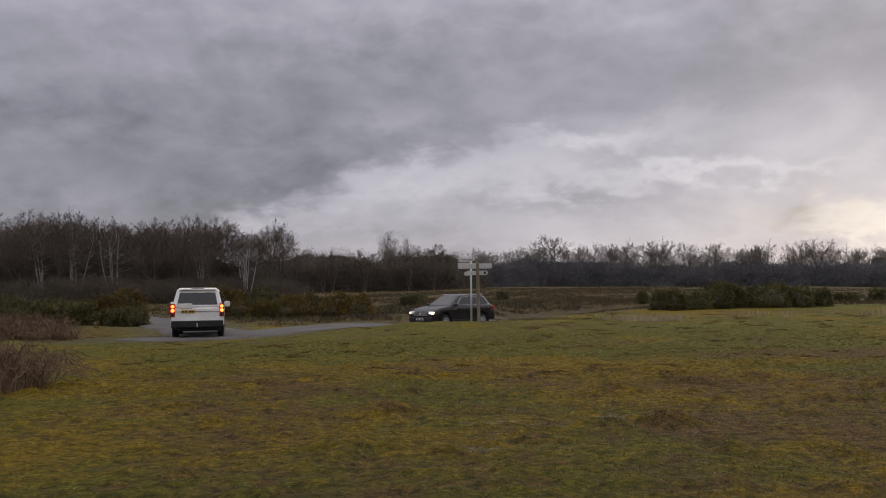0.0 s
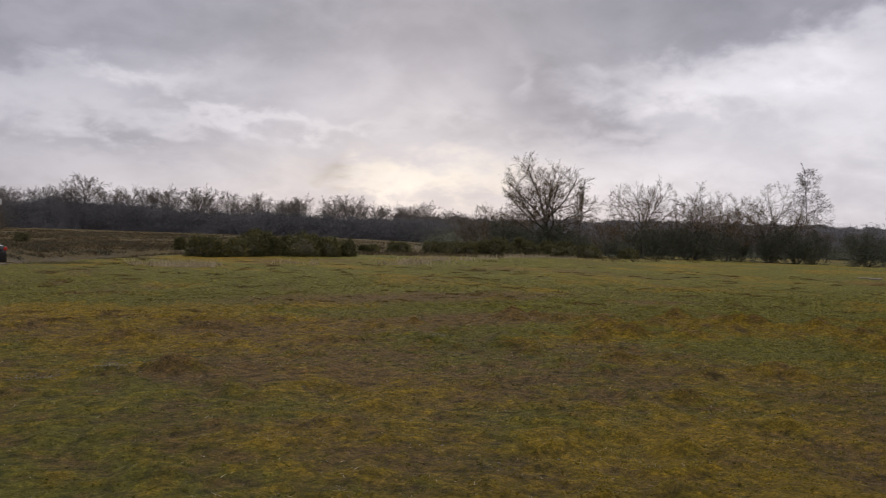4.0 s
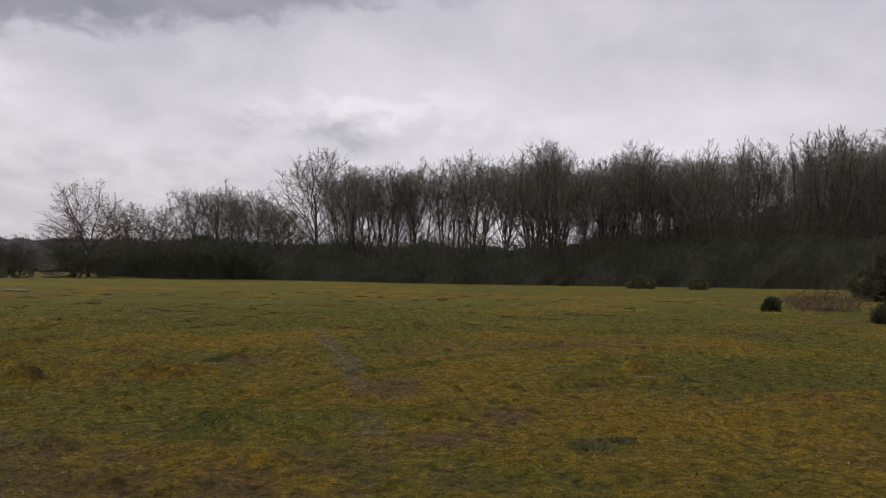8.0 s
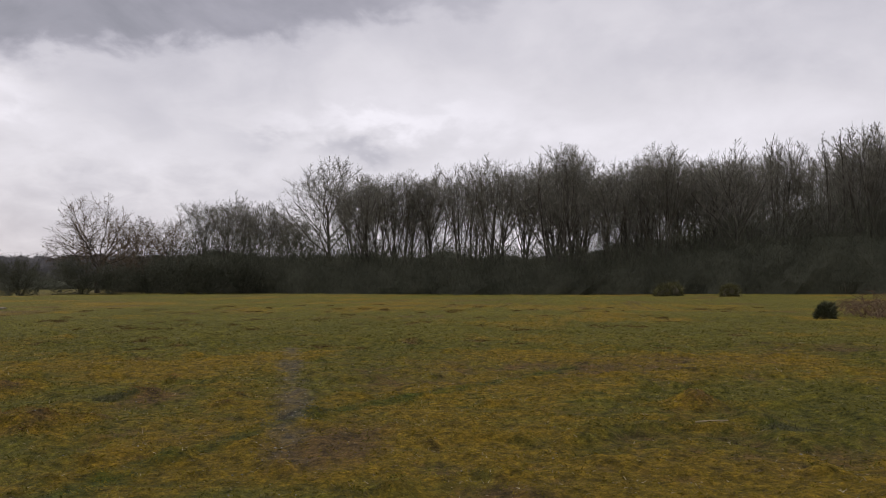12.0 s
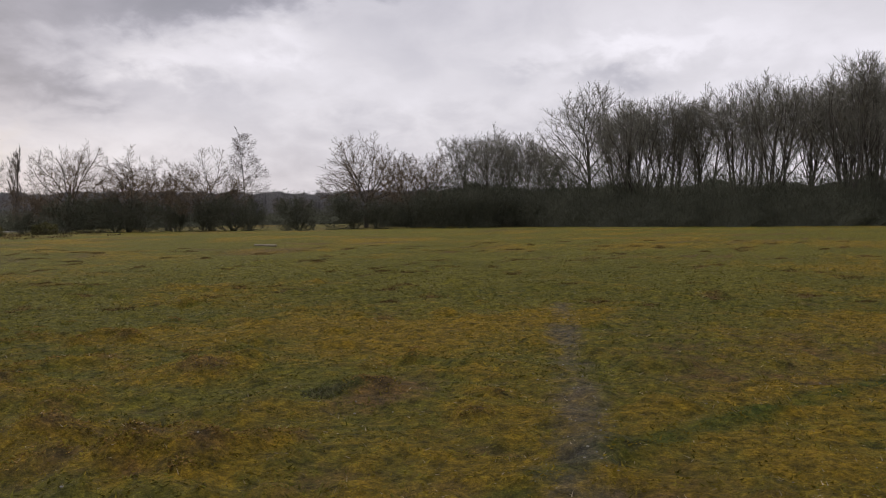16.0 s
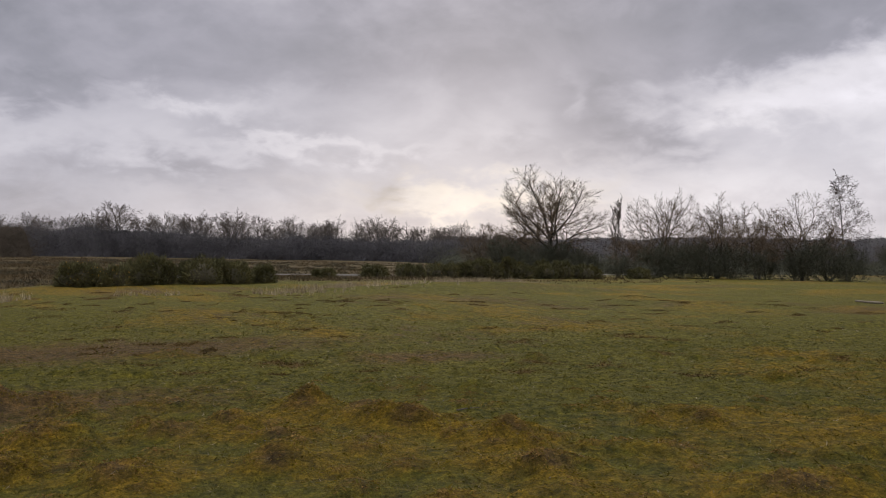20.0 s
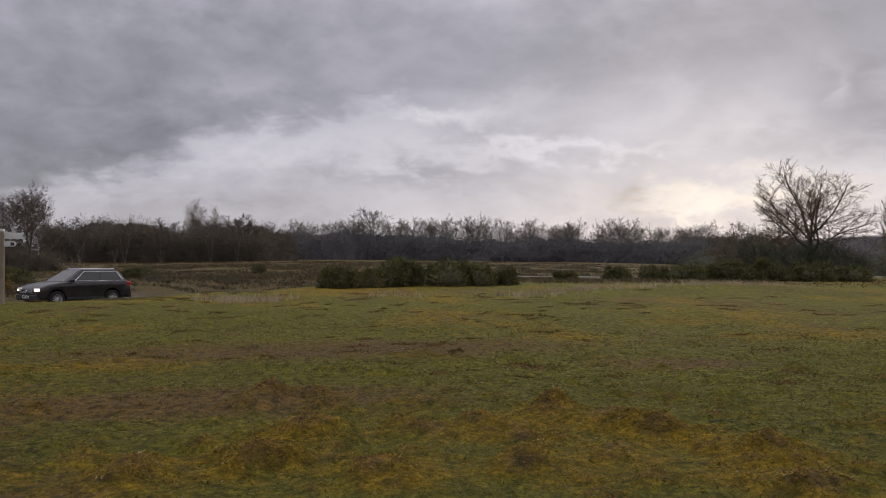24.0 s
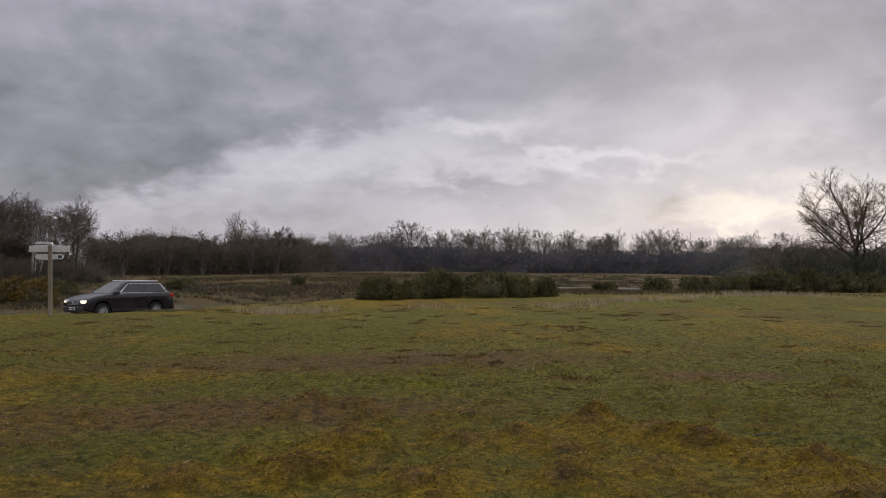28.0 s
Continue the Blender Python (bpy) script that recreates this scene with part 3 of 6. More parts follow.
def ground_masks(x, y):
    d = np.hypot(x - 8, y - 4)
    w = fbm(x * 0.5, y * 0.5, 41, 3)
    moss = 0.24 + 0.55 * (fbm(x * 0.22, y * 0.22, 21, 4) - 0.5) * 2 + 0.45 * (w - 0.5) * 2
    lump = fbm(x * 4.1, y * 4.1, 6, 3) - 0.5
    moss = moss + 0.5 * lump
    moss = moss - 0.06 * spots(x, y, [(13, 10, 6, 4)]) + 0.25 * spots(x, y, [(4.5, 13, 3, 1.5)]) + 0.12 * spots(x, y, [(14, 3, 6, 4)])
    dead = 0.13 + 0.60 * (fbm(x * 0.27 + 50, y * 0.27, 22, 4) - 0.5) * 2
    dead = dead - 0.7 * lump
    for mx, my, r, mh in MOUNDS:
        # mound tops are brown; the south-west shift also paints their shaded side darker
        g = np.exp(-((x - mx + 0.10 * r) ** 2 + (y - my + 0.25 * r) ** 2) / (0.50 * r * r))
        dead = np.maximum(dead, (0.36 + 1.9 * min(mh, 0.1)) * g)
        moss = moss + (0.46 if mh > 0.09 else 0.16) * (np.exp(-((x - mx) ** 2 + (y - my) ** 2) / (1.5 * r * r)) - 0.4 * g)
    for tx, ty, r in TUSSOCKS:
        dead = np.maximum(dead, 0.62 * np.exp(-(((x - tx) / r) ** 2 + ((y - ty) / (0.7 * r)) ** 2)))
    dead = np.maximum(dead, 0.72 * spots(x, y, DEAD_SPOTS))
    moss = moss + 0.45 * spots(x, y, [(2, 17, 6, 1.2)])
    green = spots(x, y, [(21, 16, 10, 6), (26, 10, 8, 5), (3, 22, 8, 4), (8, 28, 12, 4), (7.5, 11.5, 1.6, 0.8), (5.5, 9.6, 1.4, 0.7), (16, 11, 2, 1)])
    moss, dead = moss - 0.30 * green, dead - 0.12 * green
    worn = spots(x, y, [(3, 6, 5, 3)])
    moss, dead = moss + 0.22 * worn, dead + 0.03 * worn
    edge_y = 37 + 10 * smooth(4, 14, x) + 5 * (fbm(x * 0.05, y * 0.05, 24, 2) - 0.5)
    heath = smooth(0, 9, y - edge_y) * 0.62 + smooth(55, 90, d) * 0.2
    heath = np.maximum(heath * (1 - smooth(0.5, 1.1, x / np.maximum(y, 1))), smooth(80, 100, x) * 0.4) + (fbm(x * 0.10, y * 0.25, 25, 3) - 0.5) * 0.35
    path = 0.56 * np.exp(-((off_line(x, y, PATH_LINE) / 0.30) ** 2)) * (0.15 + 1.3 * fbm(x * 1.1, y * 1.1, 26, 2))
    lane = np.minimum(off_line(x, y, LINE_MAIN), off_line(x, y, LINE_SIDE))
    path = np.maximum(path, 0.55 * (1 - smooth(2.6, 4.2, lane)))
    lush = 0.50 * np.exp(-((off_line(x, y, RUT_LINE) / 0.24) ** 2))
    lush = np.maximum(lush, 0.58 * spots(x, y, LUSH_SPOTS))
    pale = 0.6 * spots(x, y, WHITE_STONES) + 0.25 * smooth(0.62, 0.75, fbm(x * 2.2, y * 2.2, 27, 2))
    return {"moss": moss, "dead": dead, "heath": heath, "path": path, "lush": lush, "pale": pale}


def build_ground():
    gx, gy = graded(-6, 22, 0.07, 2600), graded(-4, 16.5, 0.07, 2600)
    X, Y = np.meshgrid(gx, gy)
    Z = ground_z(X, Y)
    nx, ny = len(gx), len(gy)
    idx = np.arange(nx * ny).reshape(ny, nx)
    f = np.stack([idx[:-1, :-1], idx[:-1, 1:], idx[1:, 1:], idx[1:, :-1]], -1).reshape(-1, 4)
    masks = {k: v.ravel() for k, v in ground_masks(X, Y).items()}
    me = mesh_from("ground", np.stack([X, Y, Z], -1).reshape(-1, 3), f, M_TURF, True, masks)
    tagged(new("ground", me), "mossy rabbit-cropped heath turf with brown tussocks and worn patches", "ground", kind="structure")


def build_lane(name, line, half, label, lift=0.03):
    t = np.gradient(line, axis=0)
    t = t / np.linalg.norm(t, axis=1)[:, None]
    nrm = np.stack([-t[:, 1], t[:, 0]], -1)
    cols = np.array([-1.0, -0.93, -0.6, -0.2, 0.2, 0.6, 0.93, 1.0])
    n = len(line)
    wob = 0.35 * (fbm(np.arange(n) * 0.35, np.zeros(n), 61, 3) - 0.5)
    P = line[:, None, :] + nrm[:, None, :] * (cols[None, :, None] * (half + wob)[:, None, None])
    zz = ground_z(P[..., 0], P[..., 1])
    mid = np.maximum.accumulate(zz, axis=1)[:, -1:] * 0 + zz.mean(1, keepdims=True)
    zz = np.maximum(0.5 * zz + 0.5 * mid, zz) + lift + 0.05 * (1 - cols[None, :] ** 2)
    zz[:, 0] -= 0.12
    zz[:, -1] -= 0.12
    zz[:3] -= np.array([0.22, 0.12, 0.05])[:, None]
    m = len(cols)
    idx = np.arange(n * m).reshape(n, m)
    f = np.stack([idx[:-1, :-1], idx[1:, :-1], idx[1:, 1:], idx[:-1, 1:]], -1).reshape(-1, 4)
    co = np.concatenate([P, zz[..., None]], -1).reshape(-1, 3)
    ob = new(name, mesh_from(name, co, f[:, ::-1], M_ROAD))
    return tagged(ob, label, "road", kind="structure")


build_ground()
build_lane("road", LINE_MAIN, 2.0, "narrow worn grey tarmac lane across the heath")
build_lane("road_side", LINE_SIDE, 1.7, "grey tarmac side lane running off to the birch wood", 0.045)

# ---------------------------------------------------------------- trees and bushes
def part(name, me, parent, label="", m=None):
    ob = new(name, me)
    ob.parent = parent
    if m is not None:
        ob.matrix_basis = m
    if label:
        ob["label"] = label
    return ob


def tubes(a, b, ra, rb, sides):
    """Open tapered prisms from points a to points b."""
    a, b, ra, rb = np.asarray(a, float), np.asarray(b, float), np.asarray(ra, float), np.asarray(rb, float)
    d = b - a
    d = d / np.maximum(np.linalg.norm(d, axis=1), 1e-9)[:, None]
    ref = np.where(np.abs(d[:, 2:3]) > 0.9, np.array([[1.0, 0, 0]]), np.array([[0, 0, 1.0]]))
    u = np.cross(d, ref)
    u /= np.linalg.norm(u, axis=1)[:, None]
    v = np.cross(d, u)
    ang = np.arange(sides) * 2 * np.pi / sides
    ring = u[:, None, :] * np.cos(ang)[None, :, None] + v[:, None, :] * np.sin(ang)[None, :, None]
    co = np.concatenate([a[:, None, :] + ring * ra[:, None, None], b[:, None, :] + ring * rb[:, None, None]], 1)
    base = np.arange(len(a))[:, None] * (2 * sides)
    k = np.arange(sides)
    f = np.stack([base + k, base + (k + 1) % sides, base + sides + (k + 1) % sides, base + sides + k], -1)
    return co.reshape(-1, 3), f.reshape(-1, 4)


def spikes(a, b, ra, sides=3):
    """Pointed three-sided cones, as for twigs, spines and blades."""
    a, b, ra = np.asarray(a, float), np.asarray(b, float), np.asarray(ra, float)
    d = b - a
    d = d / np.maximum(np.linalg.norm(d, axis=1), 1e-9)[:, None]
    ref = np.where(np.abs(d[:, 2:3]) > 0.9, np.array([[1.0, 0, 0]]), np.array([[0, 0, 1.0]]))
    u = np.cross(d, ref)
    u /= np.linalg.norm(u, axis=1)[:, None]
    v = np.cross(d, u)
    ang = np.arange(sides) * 2 * np.pi / sides
    ring = u[:, None, :] * np.cos(ang)[None, :, None] + v[:, None, :] * np.sin(ang)[None, :, None]
    co = np.concatenate([a[:, None, :] + ring * ra[:, None, None], b[:, None, :]], 1)
    base = np.arange(len(a))[:, None] * (sides + 1)
    k = np.arange(sides)
    f = np.stack([base + k, base + (k + 1) % sides, base + sides + 0 * k], -1)
    return co.reshape(-1, 3), f.reshape(-1, 3)


def slivers(rng, a, b, r):
    """The finest twigs: one long thin triangle each."""
    a, b = np.asarray(a, float), np.asarray(b, float)
    d = b - a
    u = np.cross(d, rng.normal(0, 1, d.shape))
    u *= (np.asarray(r) * 1.5 / np.maximum(np.linalg.norm(u, axis=1), 1e-9))[:, None]
    co = np.stack([a - u, a + u, b], 1).reshape(-1, 3)
    return co, np.arange(len(a) * 3).reshape(-1, 3)


def join(pieces):
    """One set of triangles out of several sets of points and faces."""
    cos, fs, n = [], [], 0
    for co, f in pieces:
        if f.shape[1] == 4:
            f = np.concatenate([f[:, [0, 1, 2]], f[:, [0, 2, 3]]])
        cos.append(co)
        fs.append(f + n)
        n += len(co)
    return np.concatenate(cos), np.concatenate(fs)


def tree_meshes(name, seed, height, s, bark, twig):
    """Trunk and crown meshes of a leafless tree: stems, limbs that reach for the edge of a domed crown,
    and three more orders of branches, each set along the one before it."""
    rng = np.random.default_rng(seed)
    rad = s["width"] * height / 2
    lo, hi = s["low"] * height, height
    belly = lo + (hi - lo) * s["belly"]
    lumps = rng.normal(0, 1, (6, 3))
    steps = np.linspace(0, 1.2 * height, 30)

    def inside(p):
        z = p[..., 2]
        k = np.where(z > belly, (z - belly) / (hi - belly), (belly - z) / (belly - lo))
        w = np.maximum(1 - np.clip(k, 0, 1) ** s["round"], 0.0) ** (1 / s["round"])
        rho = np.hypot(p[..., 0], p[..., 1])
        d = np.stack([p[..., 0] / (rho + 1e-6), p[..., 1] / (rho + 1e-6), (z - lo) / (hi - lo) * 2 - 1], -1)
        w = w * (0.90 + s["lumpy"] * np.sin(d @ lumps.T * 2.3).sum(-1) / 2)
        return (z > lo) & (z < hi) & (rho < rad * w)

    def reach(p, d):
        ok = inside(p[:, None, :] + d[:, None, :] * steps[None, :, None])
        return np.where(ok, steps[None, :], 0).max(1)

    def grow(p, d, length, k, wobble, up):
        pts = [p]
        for _ in range(k):
            d = d + rng.normal(0, wobble, d.shape) + np.array([0, 0, up])
            d = d / np.linalg.norm(d, axis=1)[:, None]
            p = p + d * (length / k)[:, None]
            pts.append(p)
        return np.stack(pts, 1)

    def along(lines, r0, r1, t):
        n, k = lines.shape[0], lines.shape[1] - 1
        q = np.clip(t, 0, 0.9999) * k
        i = q.astype(int)
        rows = np.arange(n)[:, None]
        a, b = lines[rows, i], lines[rows, i + 1]
        f = (q - i)[..., None]
        d = b - a
        d = d / np.maximum(np.linalg.norm(d, axis=-1), 1e-9)[..., None]
        return a + (b - a) * f, d, r0[:, None] + (r1 - r0)[:, None] * t

    def spawn(lines, r0, r1, size, per, t0, angles, up, ratio, k, wobble, curve, rf, rmin):
        """Child branches along each parent line, with their radii and lengths."""
        n = len(lines)
        t = t0 + (1 - t0) * (np.arange(per)[None, :] + rng.uniform(0.05, 0.95, (n, per))) / per
        p, d, r = along(lines, r0, r1, t)
        p, d, r, tt = p.reshape(-1, 3), d.reshape(-1, 3), r.ravel(), t.ravel()
        m = len(p)
        ref = np.where(np.abs(d[:, 2:3]) > 0.9, np.array([[1.0, 0, 0]]), np.array([[0, 0, 1.0]]))
        u = np.cross(d, ref)
        u /= np.linalg.norm(u, axis=1)[:, None]
        v = np.cross(d, u)
        turn = np.tile(np.arange(per) * 2.4, n) + np.repeat(rng.uniform(0, 6.28, n), per) + rng.normal(0, 0.35, m)
        share = (tt - t0) / max(1 - t0, 1e-6)
        ang = np.radians(angles[0] + (angles[1] - angles[0]) * share + rng.normal(0, 9, m))
        d = d * np.cos(ang)[:, None] + (u * np.cos(turn)[:, None] + v * np.sin(turn)[:, None]) * np.sin(ang)[:, None]
        d = d + np.array([0, 0, up])
        d /= np.linalg.norm(d, axis=1)[:, None]
        edge = reach(p, d + np.array([0, 0, 0.5 * curve * k]))
        if ratio is None:
            length = np.maximum(edge * rng.uniform(0.72, 0.98, m), 0.10 * height)
        else:
            length = ratio * np.repeat(size, per) * (1 - 0.4 * tt) * rng.uniform(0.65, 1.25, m)
            length = np.minimum(length, np.maximum(edge * rng.uniform(0.9, 1.15, m), s["over"] * height))
        a0 = np.maximum(np.minimum(r * rf, r), rmin)
        return grow(p, d, length, k, wobble, curve), a0, np.maximum(a0 * 0.35, rmin * 0.7), length

    def segs(lines, r0, r1):
        k = lines.shape[1] - 1
        f = np.arange(k) / k
        ra = r0[:, None] + (r1 - r0)[:, None] * f
        rb = r0[:, None] + (r1 - r0)[:, None] * (f + 1 / k)
        return lines[:, :-1].reshape(-1, 3), lines[:, 1:].reshape(-1, 3), ra.ravel(), rb.ravel()

    n = s["stems"]
    start = np.concatenate([rng.normal(0, 0.022 * height, (n, 2)) if n > 1 else np.zeros((1, 2)), np.full((n, 1), -0.3)], 1)
    az = np.arange(n) * 6.283 / n + rng.uniform(0, 1.5)
    way = np.stack([np.cos(az) * s["lean"], np.sin(az) * s["lean"], np.ones(n)], -1) + rng.normal(0, 0.04, (n, 3))
    way /= np.linalg.norm(way, axis=1)[:, None]
    size = height * s["trunk"] * (rng.uniform(0.82, 1.0, n) if n > 1 else np.ones(1))
    r0 = np.full(n, s["radius"] * height)
    stem = grow(start, way, size, 8, s["wobble"] * 0.35, 0.03)
    r1 = r0 * s["taper"]
    fine = s["fine"]
    limb, la, lb, ls = spawn(stem, r0, r1, size, s["limbs"], s["base"], s["angle"], s["rise"], None, 6, s["wobble"], s["curve"], s["limb_r"], fine * 2.0)
    bough, ba, bb, bs = spawn(limb, la, lb, ls, s["boughs"], 0.22, (55, 30), s["rise"] * 0.6, 0.55, 4, s["wobble"], s["curve"] * 0.8, 0.6, fine * 1.35)
    spray, sa, sb, ss = spawn(bough, ba, bb, bs, s["sprays"], 0.15, (50, 28), s["droop"], 0.62, 2, s["wobble"], s["droop"] * 0.6, 0.7, fine)
    shoot, ta, tb, ts = spawn(spray, sa, sb, ss, s["shoots"], 0.1, (45, 22), s["droop"], s["twig"], 1, 0.05, 0.0, 0.8, fine * 0.8)
    hair, ha, hb, hs = spawn(shoot, ta, tb, ts, s["hairs"], 0.15, (42, 18), s["droop"], s["twig"], 1, 0.05, 0.0, 0.8, fine * 0.6)
    # the twigs' ends just fill the stated height and width
    ends = hair[:, -1]
    spread = 0.5 * (np.percentile(np.hypot(ends[:, 0], ends[:, 1]), 97) / rad + 1e-9) + 0.5
    fill = np.array([1 / spread, 1 / spread, height / np.percentile(ends[:, 2], 99.7)])
    stem, limb, bough, spray, shoot, hair = [q * fill for q in (stem, limb, bough, spray, shoot, hair)]
    trunk = mesh_from(name + "_trunk", *join([tubes(*segs(stem, r0, r1), 7), tubes(*segs(limb, la, lb), 5)]), bark)
    fine_ones = [slivers(rng, q[:, 0], q[:, -1], r) for q, r in ((shoot, ta), (hair, ha))]
    crown = mesh_from(name + "_crown", *join([tubes(*segs(bough, ba, bb), 3), tubes(*segs(spray, sa, sb), 3), *fine_ones]), twig, False)
    return trunk, crown


OAK = dict(over=0.015, twig=0.62, width=1.02, low=0.12, belly=0.42, round=2.1, lumpy=0.05, stems=1, trunk=0.40, radius=0.024, taper=0.6, limbs=14, base=0.42, angle=(82, 18), rise=0.10, curve=0.05, limb_r=0.5, wobble=0.13, lean=0.02, boughs=9, sprays=7, shoots=5, hairs=3, droop=0.06, fine=0.0110)
THORN = dict(OAK, width=1.15, low=0.10, belly=0.42, stems=2, trunk=0.40, radius=0.022, limbs=9, base=0.35, angle=(88, 22), rise=0.0, curve=0.03, droop=0.0, lean=0.2, boughs=8, wobble=0.17, fine=0.0110)
SHRUB = dict(THORN, width=1.5, low=-0.45, belly=0.55, stems=7, trunk=0.55, radius=0.010, limbs=6, base=0.05, angle=(70, 15), lean=0.6, boughs=6, sprays=4, shoots=4, hairs=4, rise=0.05, fine=0.014, lumpy=0.22, wobble=0.2)
BIRCH = dict(OAK, twig=0.8, width=0.50, low=0.22, belly=0.38, round=1.9, trunk=0.97, radius=0.0095, taper=0.12, limbs=26, base=0.24, angle=(84, 34), rise=0.08, curve=0.03, limb_r=0.35, wobble=0.09, boughs=9, sprays=5, shoots=3, hairs=3, droop=-0.10, fine=0.0095, lumpy=0.07)
BIRCH_MULTI = dict(BIRCH, width=0.60, low=0.40, belly=0.45, stems=4, limbs=11, lean=0.13, base=0.42, radius=0.011, trunk=0.93, boughs=6, sprays=5, shoots=4)
ASH = dict(OAK, width=0.70, low=0.22, belly=0.62, round=2.2, trunk=0.60, radius=0.013, taper=0.5, limbs=12, base=0.40, angle=(52, 14), rise=0.35, curve=0.06, wobble=0.12, boughs=8, sprays=6, shoots=5, hairs=3, droop=0.10, fine=0.0125)
COPPICE = dict(ASH, width=0.62, low=0.14, belly=0.66, stems=5, trunk=0.72, radius=0.0085, limbs=6, base=0.34, lean=0.17, angle=(45, 14), boughs=6, sprays=5, hairs=2)
POLE = dict(ASH, width=0.30, low=0.18, belly=0.62, round=2.6, trunk=0.96, radius=0.0075, taper=0.18, limbs=24, base=0.22, angle=(48, 16), rise=0.45, curve=0.08, limb_r=0.4, boughs=5, sprays=4, shoots=4, hairs=2, droop=0.25, lumpy=0.05, fine=0.0100)
POPLAR = dict(POLE, lumpy=0.0, over=0.006, width=0.19, low=0.05, limbs=40, base=0.06, angle=(36, 14), rise=0.6, boughs=6, sprays=5, shoots=4, hairs=3, droop=0.8, wobble=0.05, fine=0.016)
FAR_OAK = dict(OAK, lumpy=0.025, over=0.006, twig=0.55, width=1.15, limbs=14, boughs=7, sprays=5, shoots=5, hairs=5, radius=0.02, fine=0.023)
FAR_BIRCH = dict(BIRCH, width=0.62, low=0.30, stems=3, lean=0.24, radius=0.0075, trunk=0.9, limbs=9, base=0.35, fine=0.024)
FAR_ASH = dict(ASH, limbs=9, boughs=6, sprays=5, shoots=4, hairs=3, fine=0.028)
INNER = dict(COPPICE, stems=4, boughs=6, sprays=4, shoots=4, hairs=3, fine=0.018)

TREE_KINDS = {}


def make_kind(key, spec, height, seeds, bark, twig):
    TREE_KINDS[key] = [(tree_meshes(f"{key}_{s}", s, height, spec, bark, twig), height) for s in seeds]


make_kind("oak", OAK, 12.0, (1,), M_BARK, M_TWIG_WARM)
make_kind("thorn", THORN, 9.0, (3, 4, 5, 6), M_BARK, M_TWIG_WARM)
make_kind("birch", BIRCH, 14.0, (7, 8, 9), M_BIRCH, M_TWIG_BIRCH)
make_kind("birch_multi", BIRCH_MULTI, 13.0, (10, 11), M_BIRCH, M_TWIG_BIRCH)
make_kind("ash", ASH, 15.0, (12, 13, 14, 15), M_BARK, M_TWIG)
make_kind("coppice", COPPICE, 15.0, (16, 17, 18, 19), M_BARK, M_TWIG)
make_kind("lone_birch", dict(BIRCH, lumpy=0.02, wobble=0.05, over=0.01), 12.0, (34,), M_BIRCH_GREY, M_TWIG_BIRCH)
make_kind("far_birch", FAR_BIRCH, 10.0, (70, 71), M_BIRCH_GREY, M_TWIG_BIRCH)
make_kind("pole", POLE, 15.0, (50, 51, 52, 53), M_BARK, M_TWIG)
make_kind("shrub", SHRUB, 4.0, (60, 61, 62), M_SCRUB, M_SCRUB)
make_kind("inner", INNER, 15.0, (40, 41), M_BARK, M_TWIG)
make_kind("brown_ash", ASH, 15.0, (12, 13), M_BARK, M_TWIG_BIRCH)
make_kind("brown_inner", INNER, 15.0, (42, 43), M_BARK, M_TWIG_BIRCH)
make_kind("poplar", POPLAR, 16.0, (20,), M_BARK, M_TWIG_FAR)
make_kind("far_oak", FAR_OAK, 15.0, (21, 22, 23), M_BARK, M_TWIG_FAR)
make_kind("far_ash", FAR_ASH, 15.0, (24, 25), M_BARK, M_TWIG_FAR)

HUB = (9.93, 3.5)        # where the walk ends; far things are laid out round it


def at(az, dist):
    return HUB[0] + dist * math.sin(radians(az)), HUB[1] + dist * math.cos(radians(az))


_tree_rng = np.random.default_rng(77)


def plant(key, x, y, height, name, label, group="", wide=1.0, which=None, sink=0.0):
    kinds = TREE_KINDS[key]
    (trunk, crown), h0 = kinds[which % len(kinds) if which is not None else int(_tree_rng.integers(len(kinds)))]
    root = new(name)
    s = height / h0
    root.matrix_basis = Matrix.Translation((x, y, float(land(np.array([x]), np.array([y]))[0]) - sink)) @ Euler((0, 0, float(_tree_rng.uniform(0, 6.28)))).to_matrix().to_4x4() @ Matrix.Diagonal((s * wide, s * wide, s, 1))
    part("trunk", trunk, root)
    part("crown", crown, root)
    return tagged(root, label, "tree", group)


def lump_mesh(name, seed, rx, ry, rz, rough, mat, sub=3):
    """A closed uneven mound, as for the dark inside of a bush."""
    bm = bmesh.new()
    bmesh.ops.create_icosphere(bm, subdivisions=sub, radius=1.0)
    off = Vector((seed * 3.7, seed * 1.3, 0))
    for v in bm.verts:
        k = 1 + rough * (noise.noise(v.co * 1.6 + off) + 0.5 * noise.noise(v.co * 4 + off))
        v.co = Vector((v.co.x * rx * k, v.co.y * ry * k, max(v.co.z, -0.3) * rz * k))
    me = bpy.data.meshes.new(name)
    bm.to_mesh(me)
    bm.free()
    me.materials.append(mat)
    for p in me.polygons:
        p.use_smooth = True
    return me


